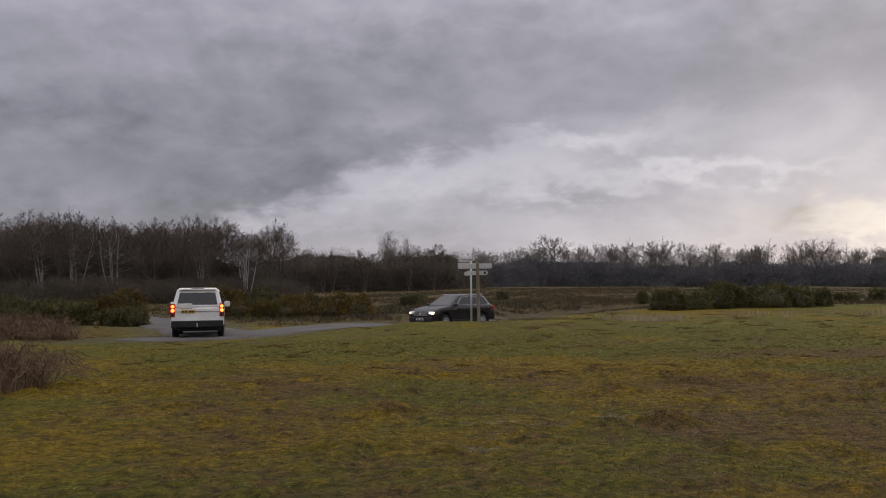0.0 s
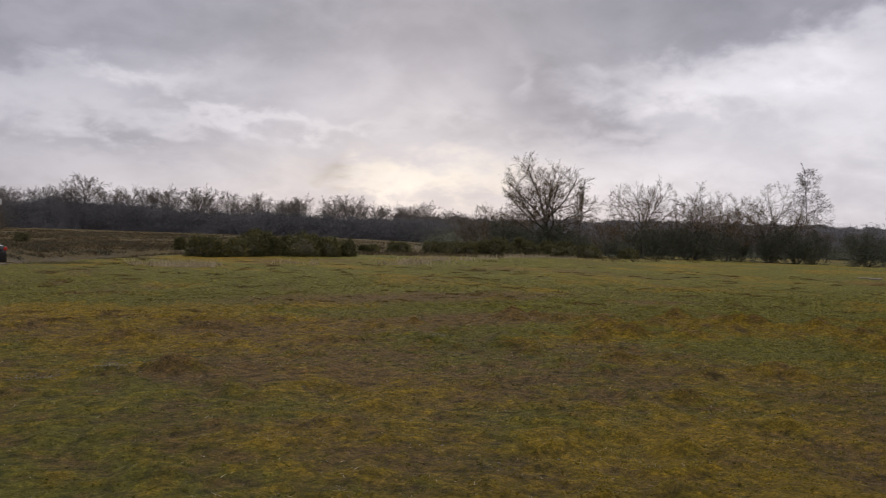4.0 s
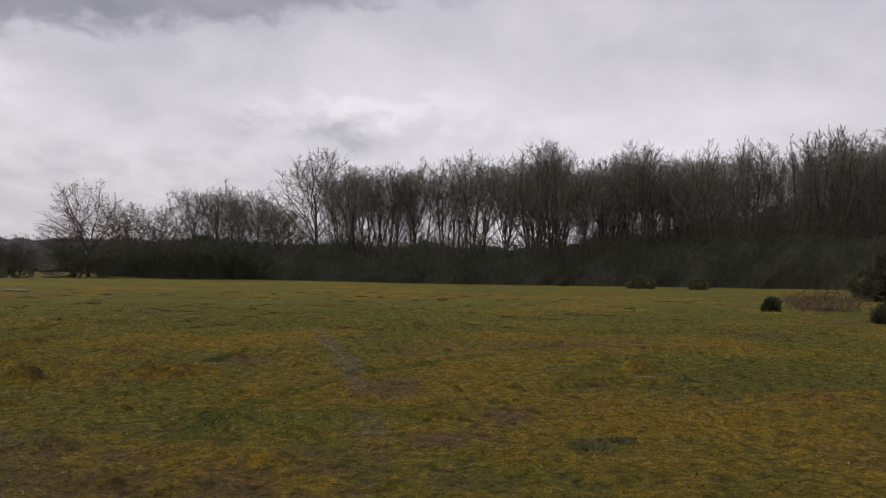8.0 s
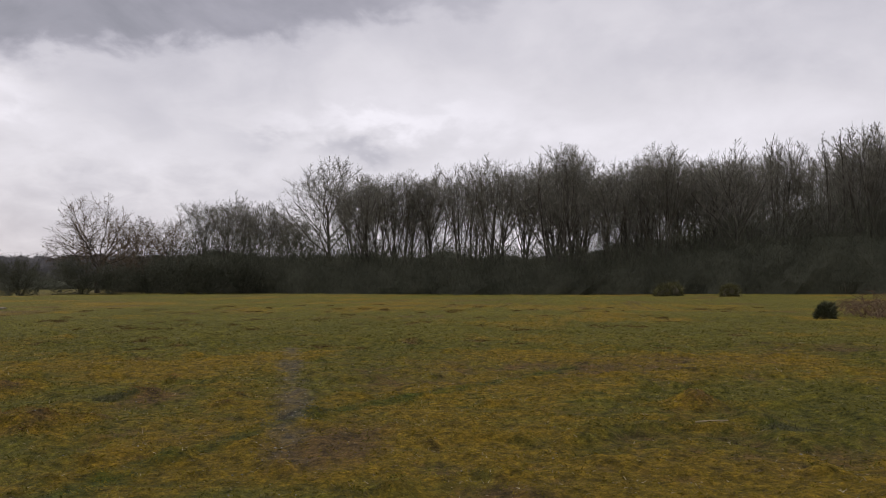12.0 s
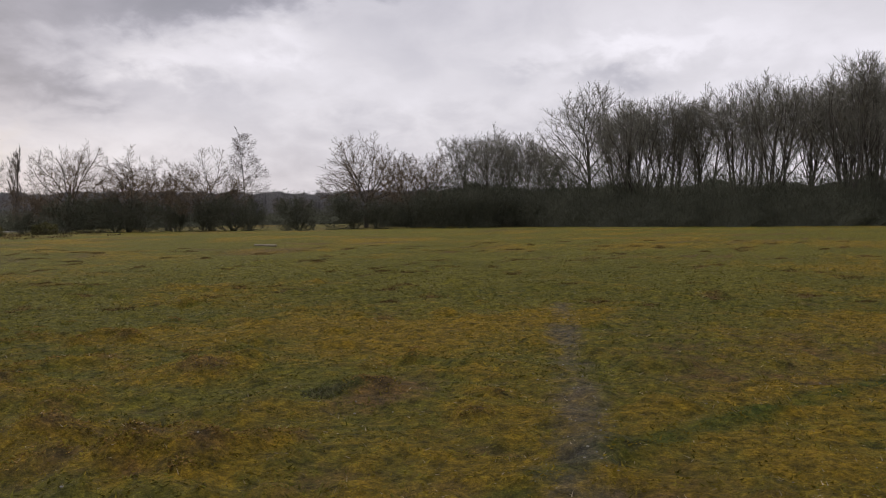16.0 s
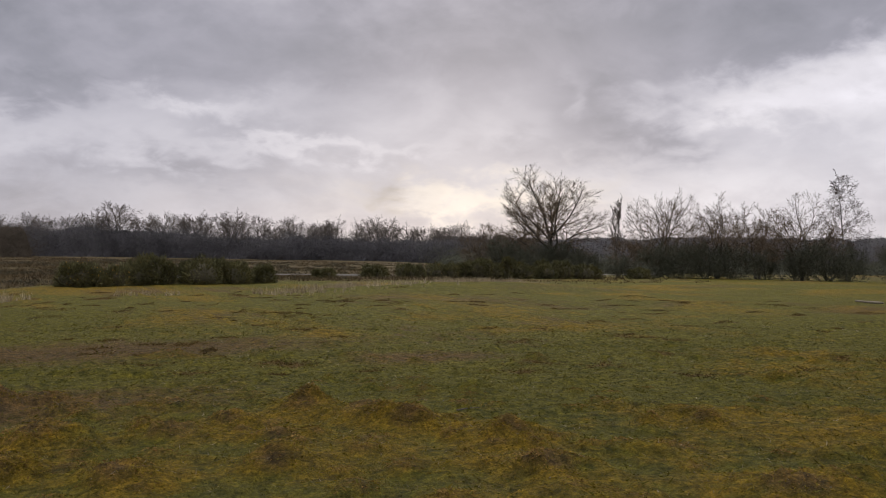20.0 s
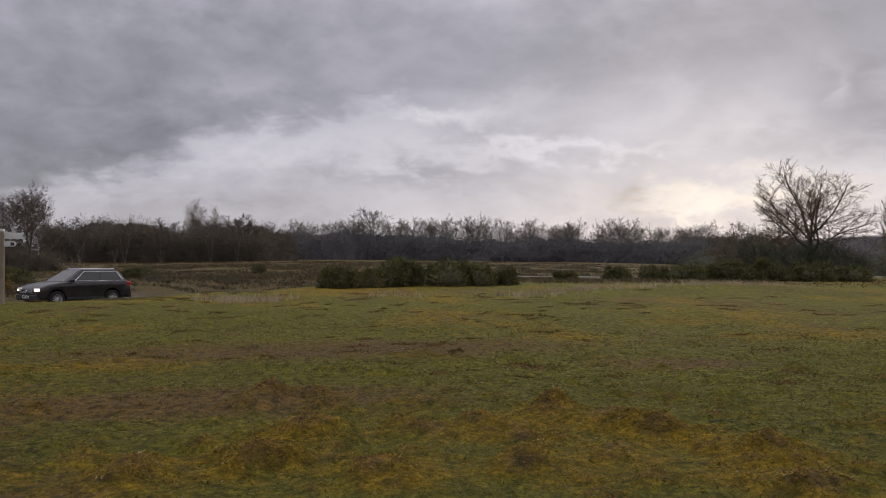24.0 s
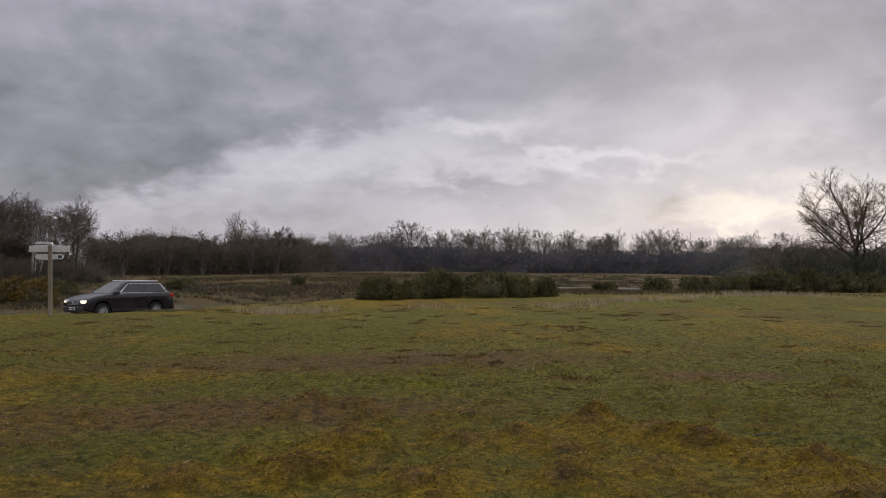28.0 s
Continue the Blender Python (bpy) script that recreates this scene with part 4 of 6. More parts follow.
def gorse_meshes(name, seed, rx, ry, rz, count, flowers, spine=0.16, mat=None):
    rng = np.random.default_rng(seed)
    nl = max(4, int(rx * ry * 2.2))
    # several rounded heads make up the bush
    heads = []
    for _ in range(nl):
        a, q = rng.uniform(0, 6.28), math.sqrt(rng.uniform(0, 1)) * 0.72
        hx, hy = math.cos(a) * q * rx, math.sin(a) * q * ry
        top = rz * (1 - 0.55 * q * q) * rng.uniform(0.65, 1.0)
        heads.append((hx, hy, top * rng.uniform(0.72, 1.08), rng.uniform(0.34, 0.8) * min(rx, ry, 1.6) * 0.75))
    heads = np.array(heads)
    pick = rng.integers(len(heads), size=count)
    h = heads[pick]
    d = rng.normal(0, 1, (count, 3))
    d /= np.linalg.norm(d, axis=1)[:, None]
    d[:, 2] = np.where(d[:, 2] < -0.55, -d[:, 2], d[:, 2])
    rad = h[:, 3] * rng.uniform(0.72, 1.05, count) * (1 + 0.25 * np.sin(d[:, 0] * 5 + h[:, 0] * 3) * np.cos(d[:, 1] * 4 + h[:, 1] * 5))
    cz = np.maximum(h[:, 2] - h[:, 3], h[:, 3] * 0.35)
    a = np.stack([h[:, 0] + d[:, 0] * rad, h[:, 1] + d[:, 1] * rad, np.maximum(cz + d[:, 2] * rad * 1.0, 0.02)], -1)
    low = rng.uniform(0, 1, count) < 0.28
    a[low, 2] *= rng.uniform(0, 1, low.sum())
    way = d + rng.normal(0, 0.55, (count, 3)) + np.array([0, 0, 0.45])
    way /= np.linalg.norm(way, axis=1)[:, None]
    shoot = np.where(rng.uniform(0, 1, count) < 0.07, rng.uniform(1.2, 1.9, count), 1.0)
    b = a + way * (spine * shoot * rng.uniform(0.6, 1.5, count))[:, None]
    co, f = slivers(rng, a, b, rng.uniform(0.010, 0.020, count) * spine / 0.16)
    spines = mesh_from(name + "_foliage", co, f, M_GORSE_GOLD if flowers > 150 else mat, False)
    fl = None
    if flowers:
        k = rng.permutation(np.where(d[:, 2] > -0.1)[0])[:flowers]
        p = b[k]
        dd = rng.normal(0, 1, (len(k), 3))
        dd /= np.linalg.norm(dd, axis=1)[:, None]
        co1, f1 = spikes(p, p + dd * 0.045, np.full(len(k), 0.022), 4)
        co2, f2 = spikes(p, p - dd * 0.03, np.full(len(k), 0.022), 4)
        fl = mesh_from(name + "_flowers", *join([(co1, f1), (co2, f2)]), M_FLOWER, False)
    # a closed dark lump fills each head behind its spines
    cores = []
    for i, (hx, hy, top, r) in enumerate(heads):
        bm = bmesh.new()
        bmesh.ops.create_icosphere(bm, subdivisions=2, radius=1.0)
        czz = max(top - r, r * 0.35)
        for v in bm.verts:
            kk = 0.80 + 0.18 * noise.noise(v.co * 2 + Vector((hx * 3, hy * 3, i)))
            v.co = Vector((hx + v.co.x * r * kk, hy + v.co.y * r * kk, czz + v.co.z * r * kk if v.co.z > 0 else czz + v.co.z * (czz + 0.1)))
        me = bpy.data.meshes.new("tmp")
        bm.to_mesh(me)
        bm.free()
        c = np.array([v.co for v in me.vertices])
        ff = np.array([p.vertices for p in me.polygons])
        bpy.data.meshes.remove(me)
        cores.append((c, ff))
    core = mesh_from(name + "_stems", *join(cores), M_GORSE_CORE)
    return core, spines, fl


_gorse_count = [0]


def gorse(x, y, rx, ry, rz, turn=0.0, flowers=0, dens=1.0, label="dark green gorse bush on the heath", name="gorse_bush", group="gorse bushes", spine=0.16):
    """A gorse or juniper bush."""
    _gorse_count[0] += 1
    seed = 200 + _gorse_count[0]
    count = int(min(20000, max(1500, 5600 * rx * ry * dens)))
    core, spines, fl = gorse_meshes(f"gorse_{seed}", seed, rx, ry, rz, count, flowers, spine, M_JUNIPER if name == "juniper" else M_GORSE)
    root = new(name)
    root.matrix_basis = pose(x, y, gz(x, y) - 0.04, 0, 0, turn)
    tagged(part("core", core, root, "solid dark core for the inner stems"), kind="stuff")
    part("foliage", spines, root)
    if fl:
        tagged(part("blossom", fl, root, "small yellow flowers"), kind="stuff")
    return tagged(root, label, "bush", group)


def thicket(name, line, depth, count, mat, label, length=(0.5, 1.6), fine=0.03, seed=5, category="undergrowth", ragged=0.5, up=0.35, solid=0.62):
    """A belt of tangled leafless stems along a line of places with heights: x, y, height."""
    rng = np.random.default_rng(seed)
    pts = curve_points(line, 1.0)
    i = rng.integers(len(pts), size=count)
    base = pts[i, :2] + rng.normal(0, 0.5, (count, 2)) + rng.uniform(-depth / 2, depth / 2, (count, 2))
    crest = pts[i, 2] * (1 - ragged + 2 * ragged * fbm(base[:, 0] * 0.16, base[:, 1] * 0.16, seed, 4, 0.65))
    z = rng.uniform(0, 1, count) ** 1.15 * crest
    a = np.stack([base[:, 0], base[:, 1], land(base[:, 0], base[:, 1]) + z], -1)
    d = rng.normal(0, 0.6, (count, 3)) + np.array([0, 0, up])
    d /= np.linalg.norm(d, axis=1)[:, None]
    # the impenetrable middle of the belt
    n = len(pts)
    t = np.gradient(pts[:, :2], axis=0)
    t /= np.maximum(np.linalg.norm(t, axis=1), 1e-9)[:, None]
    side = np.stack([-t[:, 1], t[:, 0]], -1)
    rows = []
    for off, share in ((-0.46, 0.0), (-0.44, 0.22), (-0.39, 0.42), (-0.33, 0.60), (-0.25, 0.78), (-0.14, 0.93), (0.0, 1.0), (0.14, 0.95), (0.30, 0.6), (0.44, 0.0)):
        bulge = fbm(pts[:, 0] * 0.35, pts[:, 1] * 0.35 + share * 2.2, seed + 3, 3) + 0.5 * fbm(pts[:, 0] * 1.1, pts[:, 1] * 1.1 + share * 5.0, seed + 4, 2)
        q = pts[:, :2] + side * (off * depth * (0.74 + 0.34 * bulge))[:, None]
        c = pts[:, 2] * (1 - ragged + 2 * ragged * fbm(q[:, 0] * 0.16, q[:, 1] * 0.16, seed, 4, 0.65)) * solid
        rows.append(np.concatenate([q, (land(q[:, 0], q[:, 1]) - 0.1 + c * share)[:, None]], 1))
    m = len(rows)
    grid = np.stack(rows, 1).reshape(-1, 3)
    # half of the stems grow out of its surface
    k = count * 11 // 20
    gi, gj = rng.integers(n - 1, size=k), rng.integers(m - 1, size=k)
    u, v = rng.uniform(0, 1, (k, 1)), rng.uniform(0, 1, (k, 1))
    G = grid.reshape(n, m, 3)
    a[:k] = (G[gi, gj] * (1 - u) + G[gi + 1, gj] * u) * (1 - v) + (G[gi, gj + 1] * (1 - u) + G[gi + 1, gj + 1] * u) * v
    a[:k] += rng.normal(0, 0.2, (k, 3))
    co, f = slivers(rng, a, a + d * rng.uniform(*length, count)[:, None], rng.uniform(0.4, 1.2, count) * fine * 0.6)
    idx = np.arange(n * m).reshape(n, m)
    ff = np.stack([idx[:-1, :-1], idx[1:, :-1], idx[1:, 1:], idx[:-1, 1:]], -1).reshape(-1, 4)
    return tagged(new(name, mesh_from(name, *join([(co, f), (grid, ff)]), mat, False)), label, category, kind="stuff")

# ---------------------------------------------------------------- woods and single trees
THORNY = "rounded leafless thorn tree with a dense twiggy crown"
# the lone oak and the thorn trees past the lane
plant("oak", *at(33.6, 95), 12.3, "oak_tree", "wide spreading leafless oak standing over gorse", wide=1.28, which=0)
plant("thorn", *at(31.0, 104), 7.6, "thorn_tree", "leafless thorn tree beside the oak", "thorn trees", 1.2, 1)
plant("thorn", *at(29.2, 108), 6.4, "thorn_tree", "leafless thorn tree beside the oak", "thorn trees", 1.2, 2)
plant("poplar", *at(37.9, 240), 21.0, "poplar_tree", "tall narrow far-off poplar", wide=1.1)
for az, dist, h, w, k in ((40.9, 112, 10.6, 0.9, 0), (44.3, 98, 9.2, 1.1, 1), (46.8, 108, 9.0, 0.9, 3), (49.4, 98, 9.4, 0.95, 2), (59.7, 104, 11.9, 1.05, 3), (62.6, 110, 9.6, 0.9, 0), (64.6, 106, 10.6, 0.8, 1), (38.8, 125, 7.0, 1.1, 1)):
    plant("thorn", *at(az, dist), h, "thorn_tree", THORNY, "thorn trees", w, k)
plant("lone_birch", *at(51.9, 104), 12.4, "birch_tree", "slender lone birch with a pale trunk", wide=1.05, which=0)
for az, dist, h in ((66.5, 106, 11.4), (68.2, 100, 12.2), (69.0, 108, 11.6), (69.8, 104, 11.4), (70.9, 100, 11.0), (71.6, 106, 10.6), (72.4, 103, 10.2), (73.4, 98, 9.4)):
    plant("ash", *at(az, dist), h, "ash_tree", "leafless young ash at the edge of the wood", "ash trees", 1.1)
plant("ash", *at(75.0, 93), 15.6, "ash_tree", "tall leafless ash at the corner of the wood", "ash trees", 1.25, 0)
# the wood on the far side of the turf, rising to taller poles
_wood = np.random.default_rng(5)
WOOD_TOPS = ((77, 14.0), (82, 14.3), (87, 14.4), (90.5, 16.2), (94, 15.4), (99, 16.4), (103, 15.6), (106, 16.6), (112, 16.8), (118, 16.2), (126, 15.4), (150, 15))
for row in range(4):
    az = 76.6 + 0.5 * row
    while az < 150:
        if row > 1 and az < 91:
            az += 1.0
            continue
        a = az + _wood.uniform(-0.6, 0.6)
        dist = 88 + row * 7 + _wood.uniform(-3, 3)
        h = float(np.interp(a, *zip(*WOOD_TOPS))) * (0.94 + 0.02 * row) + _wood.uniform(-1.5, 1.5)
        tall = a > 105
        kind = "coppice" if _wood.uniform(0, 1) < (0.3 if tall else 0.6) else "pole" if tall else "ash"
        kind = "inner" if row == 3 and not tall else kind
        plant(kind, *at(a, dist), h, "woodland_tree", "tall leafless tree in the dense winter wood", "wood edge trees", 1.0)
        az += (2.0 if az < 90 else 1.85 if az < 105 else 1.3 if az < 126 else 4.0) * (1.0 if row < 2 or az > 104 else 1.5 if az > 95 else 3.0)
# birch wood beyond the lane junction
_birch = np.random.default_rng(8)
for row in range(5):
    az = -52.0
    while az < -14.9:
        dist = 122 + 10 * row + _birch.uniform(-4, 4)
        h = (12.0 + _birch.uniform(-1.4, 1.6)) * dist / 138
        kind = ("birch", "birch_multi", "brown_ash", "birch_multi")[int(_birch.integers(4))]
        if az < -18.5 and row > 1:
            kind = "brown_inner"
        elif az > -18.5 and row > 2:
            az += 2.0
            continue
        plant(kind, *at(az + _birch.uniform(-0.6, 0.6), dist), h, "birch_tree" if kind.startswith("birch") else "woodland_tree",
              "leafless silver birch with a white trunk" if kind.startswith("birch") else "leafless tree in the birch wood", "birch wood trees", 1.15)
        az += 2.0
# lower wood, farther off
for row in range(2):
    az = -15.0
    while az < -1.5:
        dist = 225 + 22 * row + _birch.uniform(-8, 8)
        kind = "far_birch" if row == 0 and _birch.uniform(0, 1) < 0.3 else ("far_oak", "far_ash")[int(_birch.integers(2))]
        plant(kind, *at(az, dist), 11.4 + _birch.uniform(-2.0, 1.0), "birch_tree" if kind == "far_birch" else "woodland_tree",
              "leafless birch at the edge of the far wood" if kind == "far_birch" else "leafless tree of the far wood", "far wood trees", 1.1)
        az += _birch.uniform(1.4, 2.0)
plant("oak", *at(-5.7, 244), 17.0, "field_oak", "round-crowned leafless oak above the far wood", "tree line oaks", 1.0)
plant("far_oak", *at(-3.6, 243), 12.6, "field_oak", "round-crowned leafless oak above the far wood", "tree line oaks", 1.0)
# line of oaks along the far side of the heath
TOPS = ((-3, 12.0), (0, 12.6), (3, 14.5), (5.3, 16.8), (8, 15.8), (11, 16.0), (14, 15.2), (17, 14.0), (19.2, 14.6), (20.4, 12.6), (21.8, 16.0), (24.2, 12.8), (26.8, 15.2), (29, 12), (31, 10))
OAK_ROW = (-1.6, 0.6, 2.8, 5.3, 8.1, 10.0, 12.3, 14.4, 16.1, 17.7, 19.2, 20.8, 22.2, 24.3, 26.0, 27.4, 29.2, 31.0)
for k, az in enumerate(OAK_ROW):
    plant("far_oak", *at(az, 276 + 4 * (k % 3)), float(np.interp(az, *zip(*TOPS))) * (0.97, 1.02, 0.93, 0.99, 0.90)[k % 5], "field_oak", "leafless oak in the tree line across the heath", "tree line oaks", (1.0, 1.25, 1.15, 1.35, 0.95, 1.2, 1.1)[k % 7])
for row in range(2):
    az = -2.4 + 0.9 * row
    while az < 31:
        h = float(np.interp(az, *zip(*TOPS))) * (0.84 + 0.08 * row) + _birch.uniform(-1.0, 0.4)
        plant("far_oak" if _birch.uniform(0, 1) < 0.7 else "far_ash", *at(az, 286 + 18 * row + _birch.uniform(-6, 6)), h, "field_oak", "leafless oak in the tree line across the heath", "tree line oaks", 1.05)
        az += _birch.uniform(2.4, 3.4)
for az, dist, h in ((-10.3, 203, 8.4), (-10.9, 206, 7.6), (-8.2, 204, 8.6), (-5.1, 206, 8.2), (-3.4, 208, 7.0), (-13.0, 202, 8.4)):
    plant("far_birch", *at(az, dist), h, "birch_tree", "leafless birch at the edge of the far wood", "far wood trees", 0.95)
for az in (34, 36, 39, 42, 45, 48, 51, 53.5, 55.5, 57, 62):
    plant("far_oak", *at(az + _birch.uniform(-1, 1), 330), 8.5 + _birch.uniform(-2, 1.5), "far_tree", "leafless tree on the far horizon", "tree line oaks")

# undergrowth of the woods


def belt(*rows):
    return [(*at(a, d), h) for a, d, h in rows]


thicket("wood_undergrowth", belt((62, 112, 3.6), (67, 104, 6.4), (72, 96, 7.4), (77, 88, 5.4), (84, 85, 4.6), (92, 84, 4.8), (99, 84, 6), (106, 85, 8), (114, 85, 9), (124, 86, 9.5), (150, 84, 9)), 8, 190000, M_SCRUB, "dark tangle of scrub along the foot of the wood", (0.4, 1.3), 0.026, 5, up=0.8)
thicket("birch_undergrowth", belt((-55, 116, 2.6), (-40, 114, 2.8), (-28, 115, 2.8), (-20, 120, 2.8), (-15, 126, 2.2)), 8, 70000, M_SCRUB_WARM, "brown scrub under the birch wood", (0.5, 1.5), 0.04, 6, up=0.7)
thicket("far_wood_edge", belt((-15, 214, 7.6), (-13, 214, 7.6), (-8, 216, 7.4), (-2, 220, 7)), 10, 40000, M_SCRUB_WARM, "brown scrub at the edge of the far wood", (0.6, 1.8), 0.07, 19, ragged=0.4, solid=0.8)
thicket("wood_interior", belt((-55, 141, 9.0), (-40, 140, 9.6), (-28, 140, 9.2), (-22, 142, 8.2), (-19, 143, 6.8), (-17, 143, 4.6), (-15.6, 144, 3.6)), 6, 40000, M_SCRUB_WARM, "brown depths of the birch wood", (0.8, 2.0), 0.06, 16, ragged=0.35, solid=0.8)
thicket("pole_wood_interior", belt((76, 118, 6.0), (84, 114, 6.0), (92, 112, 6.0), (98, 112, 9.5), (106, 112, 12.5), (118, 112, 13.5), (150, 112, 13.5)), 8, 30000, M_SCRUB, "brown depths of the winter wood", (0.8, 2.0), 0.05, 17, ragged=0.3, solid=0.8)
thicket("far_wood_mass", belt((-15, 236, 9.6), (-12, 234, 10.2), (-8, 234, 9.6), (-4, 238, 9.4), (0, 244, 9.0)), 12, 36000, M_SCRUB_WARM, "dark mass of the far wood", (0.6, 1.8), 0.06, 18, ragged=0.5, solid=0.85)
thicket("far_undergrowth", belt(*[(a, 272, h) for a, h in ((-6, 10.0), (2, 9.4), (7, 9.2), (10, 8.4), (18, 7.6))], (26, 262, 7.0), (33, 240, 6.0)), 14, 80000, M_FAR_WOOD_HAZED, "dark hedge under the far tree line", (0.6, 1.8), 0.09, 7, ragged=0.35, solid=0.85)
thicket("far_hedge", belt((26.5, 138, 4.4), (29, 136, 5.2), (32, 136, 5.0), (35, 140, 3.8), (38, 146, 2.6), (42, 150, 2.2), (46, 150, 2.0), (52, 152, 1.8), (58, 152, 2.0), (64, 148, 2.6)), 9, 60000, M_SCRUB, "dark scrub behind the oak and thorn trees", (0.3, 1.0), 0.04, 9, ragged=0.7)
# distance haze on this wood comes from its blue-grey colour
thicket("horizon_wood", belt((26, 470, 15), (32, 480, 15.5), (42, 480, 16.5), (50, 480, 15.5), (56, 480, 14.5), (64, 480, 15.5), (72, 480, 15)), 30, 60000, M_FAR_WOOD_HAZED, "dark wood along the far horizon", (0.6, 1.8), 0.16, 10, ragged=0.22, solid=0.9)

# ---------------------------------------------------------------- gorse and small bushes
FLOWERING = "gorse bush with yellow flowers beside the lane"
gorse(13.0, 46.6, 1.9, 1.4, 1.15, 0, 150, label="gorse bush with a few yellow flowers on the heath")
gorse(16.4, 47.4, 2.6, 1.7, 1.75, 0, 20)
gorse(19.0, 48.0, 2.0, 1.5, 1.35)
gorse(21.6, 48.6, 1.5, 1.3, 1.25)
gorse(-6.1, 50.0, 2.5, 1.8, 1.5, 0, 700, label=FLOWERING)
gorse(-9.6, 51.2, 2.3, 1.7, 1.5, 0, 200, label=FLOWERING)
gorse(-13.6, 52.5, 2.3, 1.8, 2.2, 0, 200, label=FLOWERING)
gorse(-19.6, 49.2, 2.1, 1.6, 2.2, 0, 700, label=FLOWERING)
gorse(-15.5, 41.5, 1.6, 1.2, 1.3, 0, 60, label="gorse bush among brambles beside the side lane")
gorse(-19.0, 42.0, 1.9, 1.4, 1.6, 0, 120, label="gorse bush among brambles beside the side lane")
gorse(-22.5, 41.0, 1.9, 1.4, 1.5, 0, 40, label="gorse bush among brambles beside the side lane")
gorse(-23.0, 51.3, 1.6, 1.5, 1.7)
gorse(-26.7, 51.8, 2.2, 1.7, 1.9, 0, 120)
gorse(-31.0, 53.0, 2.5, 1.7, 1.8, 0, 60)
gorse(-14.5, 66.0, 2.6, 1.8, 2.0, 0, 120, label="gorse bush below the birch wood")
gorse(-10.5, 70.0, 2.2, 1.6, 1.7, label="gorse bush below the birch wood")
gorse(16.4, 73.0, 1.25, 1.1, 1.25, label="single round gorse bush on the open heath")
gorse(29.2, 62.0, 1.3, 1.0, 0.85, label="low gorse bush beside the lane")
gorse(36.0, 68.0, 0.6, 0.6, 0.7, label="low gorse bush beside the lane")
gorse(-2.9, 79.0, 1.9, 1.4, 1.0, dens=0.6, label="low dark gorse bush on the brown heath")
gorse(-9.0, 58.0, 0.8, 0.7, 0.5, dens=0.8, label="low dark gorse bush on the brown heath")
gorse(6.7, 96.0, 0.8, 0.7, 1.3, dens=0.8, label="small upright bush on the brown heath")
for az, d, rx, rz, fl in ((21.5, 74, 1.5, 0.85, 0), (24.3, 70, 1.6, 1.15, 0), (26.6, 74, 2.2, 1.4, 100), (29.0, 74, 2.4, 2.0, 0), (31.2, 76, 2.6, 2.3, 80), (33.6, 78, 2.6, 2.1, 0), (35.6, 80, 2.2, 1.4, 0), ):
    gorse(*at(az, d), rx, 1.7, rz, 0, fl, dens=0.6, label="dark gorse bush below the oak", spine=0.2)
for az, d, h, w in ((38.4, 92, 2.4, 1.0), (40.6, 97, 4.0, 0.95), (42.0, 99, 4.0, 0.9), (43.6, 94, 4.2, 1.0), (45.2, 95, 4.0, 1.0), (47.4, 100, 3.6, 0.9), (49.0, 96, 3.6, 0.8), (50.9, 95, 4.4, 1.0), (52.0, 97, 4.0, 0.8), (55.2, 90, 4.0, 1.0), (58.9, 98, 4.4, 1.1), (60.6, 96, 3.6, 1.0), (63.0, 98, 4.4, 1.0), (65.0, 94, 4.6, 1.1), (67.0, 92, 4.8, 1.0), (69.0, 94, 5.0, 1.1), (30.5, 92, 4.4, 1.1), (32.5, 91, 3.8, 1.2), (34.6, 93, 4.2, 1.0), (36.0, 100, 3.4, 1.0)):
    plant("shrub", *at(az, d), h, "thorn_shrub", "dense dark leafless thorn shrub at the edge of the turf", "thorn shrubs", w)
gorse(*at(39.2, 90), 1.3, 1.2, 1.2, dens=0.7, label="dark bush at the edge of the turf", spine=0.2)
# shrubs at the right-hand edge of the turf, in front of the wood
gorse(32.5, -6.5, 0.42, 0.34, 0.62, label="small dark juniper on the turf", name="juniper", spine=0.11, dens=5)
gorse(26.5, -8.6, 1.05, 0.8, 1.0, label="dark green juniper bush on the turf", name="juniper", spine=0.13, dens=4)
gorse(32.0, -14.0, 2.8, 1.9, 2.5, -20, 170, label="straggling gorse bush before the wood")
gorse(31.2, -17.0, 2.6, 1.9, 2.3, 20, 60, label="straggling gorse bush before the wood")
gorse(45.5, -15.0, 1.9, 1.5, 2.7, label="dark upright juniper before the wood", name="juniper")
for x, y, r in ((70.5, -6.6, 1.7), (69.5, -10.8, 1.5)):
    gorse(x, y, r, r * 0.8, 1.0, dens=0.7, label="low dark bush at the foot of the wood")

# ---------------------------------------------------------------- fingerposts
def mesh_of(bm, name, mat, smooth_faces=False):
    me = bpy.data.meshes.new(name)
    bmesh.ops.recalc_face_normals(bm, faces=bm.faces)
    bm.to_mesh(me)
    bm.free()
    me.materials.append(mat)
    for p in me.polygons:
        p.use_smooth = smooth_faces
    return me


def box_bm(x0, x1, y0, y1, z0, z1, bevel=0.0, segments=2):
    bm = bmesh.new()
    bmesh.ops.create_cube(bm, size=1.0)
    for v in bm.verts:
        v.co = Vector(((x0 + x1) / 2 + v.co.x * (x1 - x0), (y0 + y1) / 2 + v.co.y * (y1 - y0), (z0 + z1) / 2 + v.co.z * (z1 - z0)))
    if bevel:
        bmesh.ops.bevel(bm, geom=bm.edges[:], offset=bevel, segments=segments, affect="EDGES", profile=0.5)
    return bm


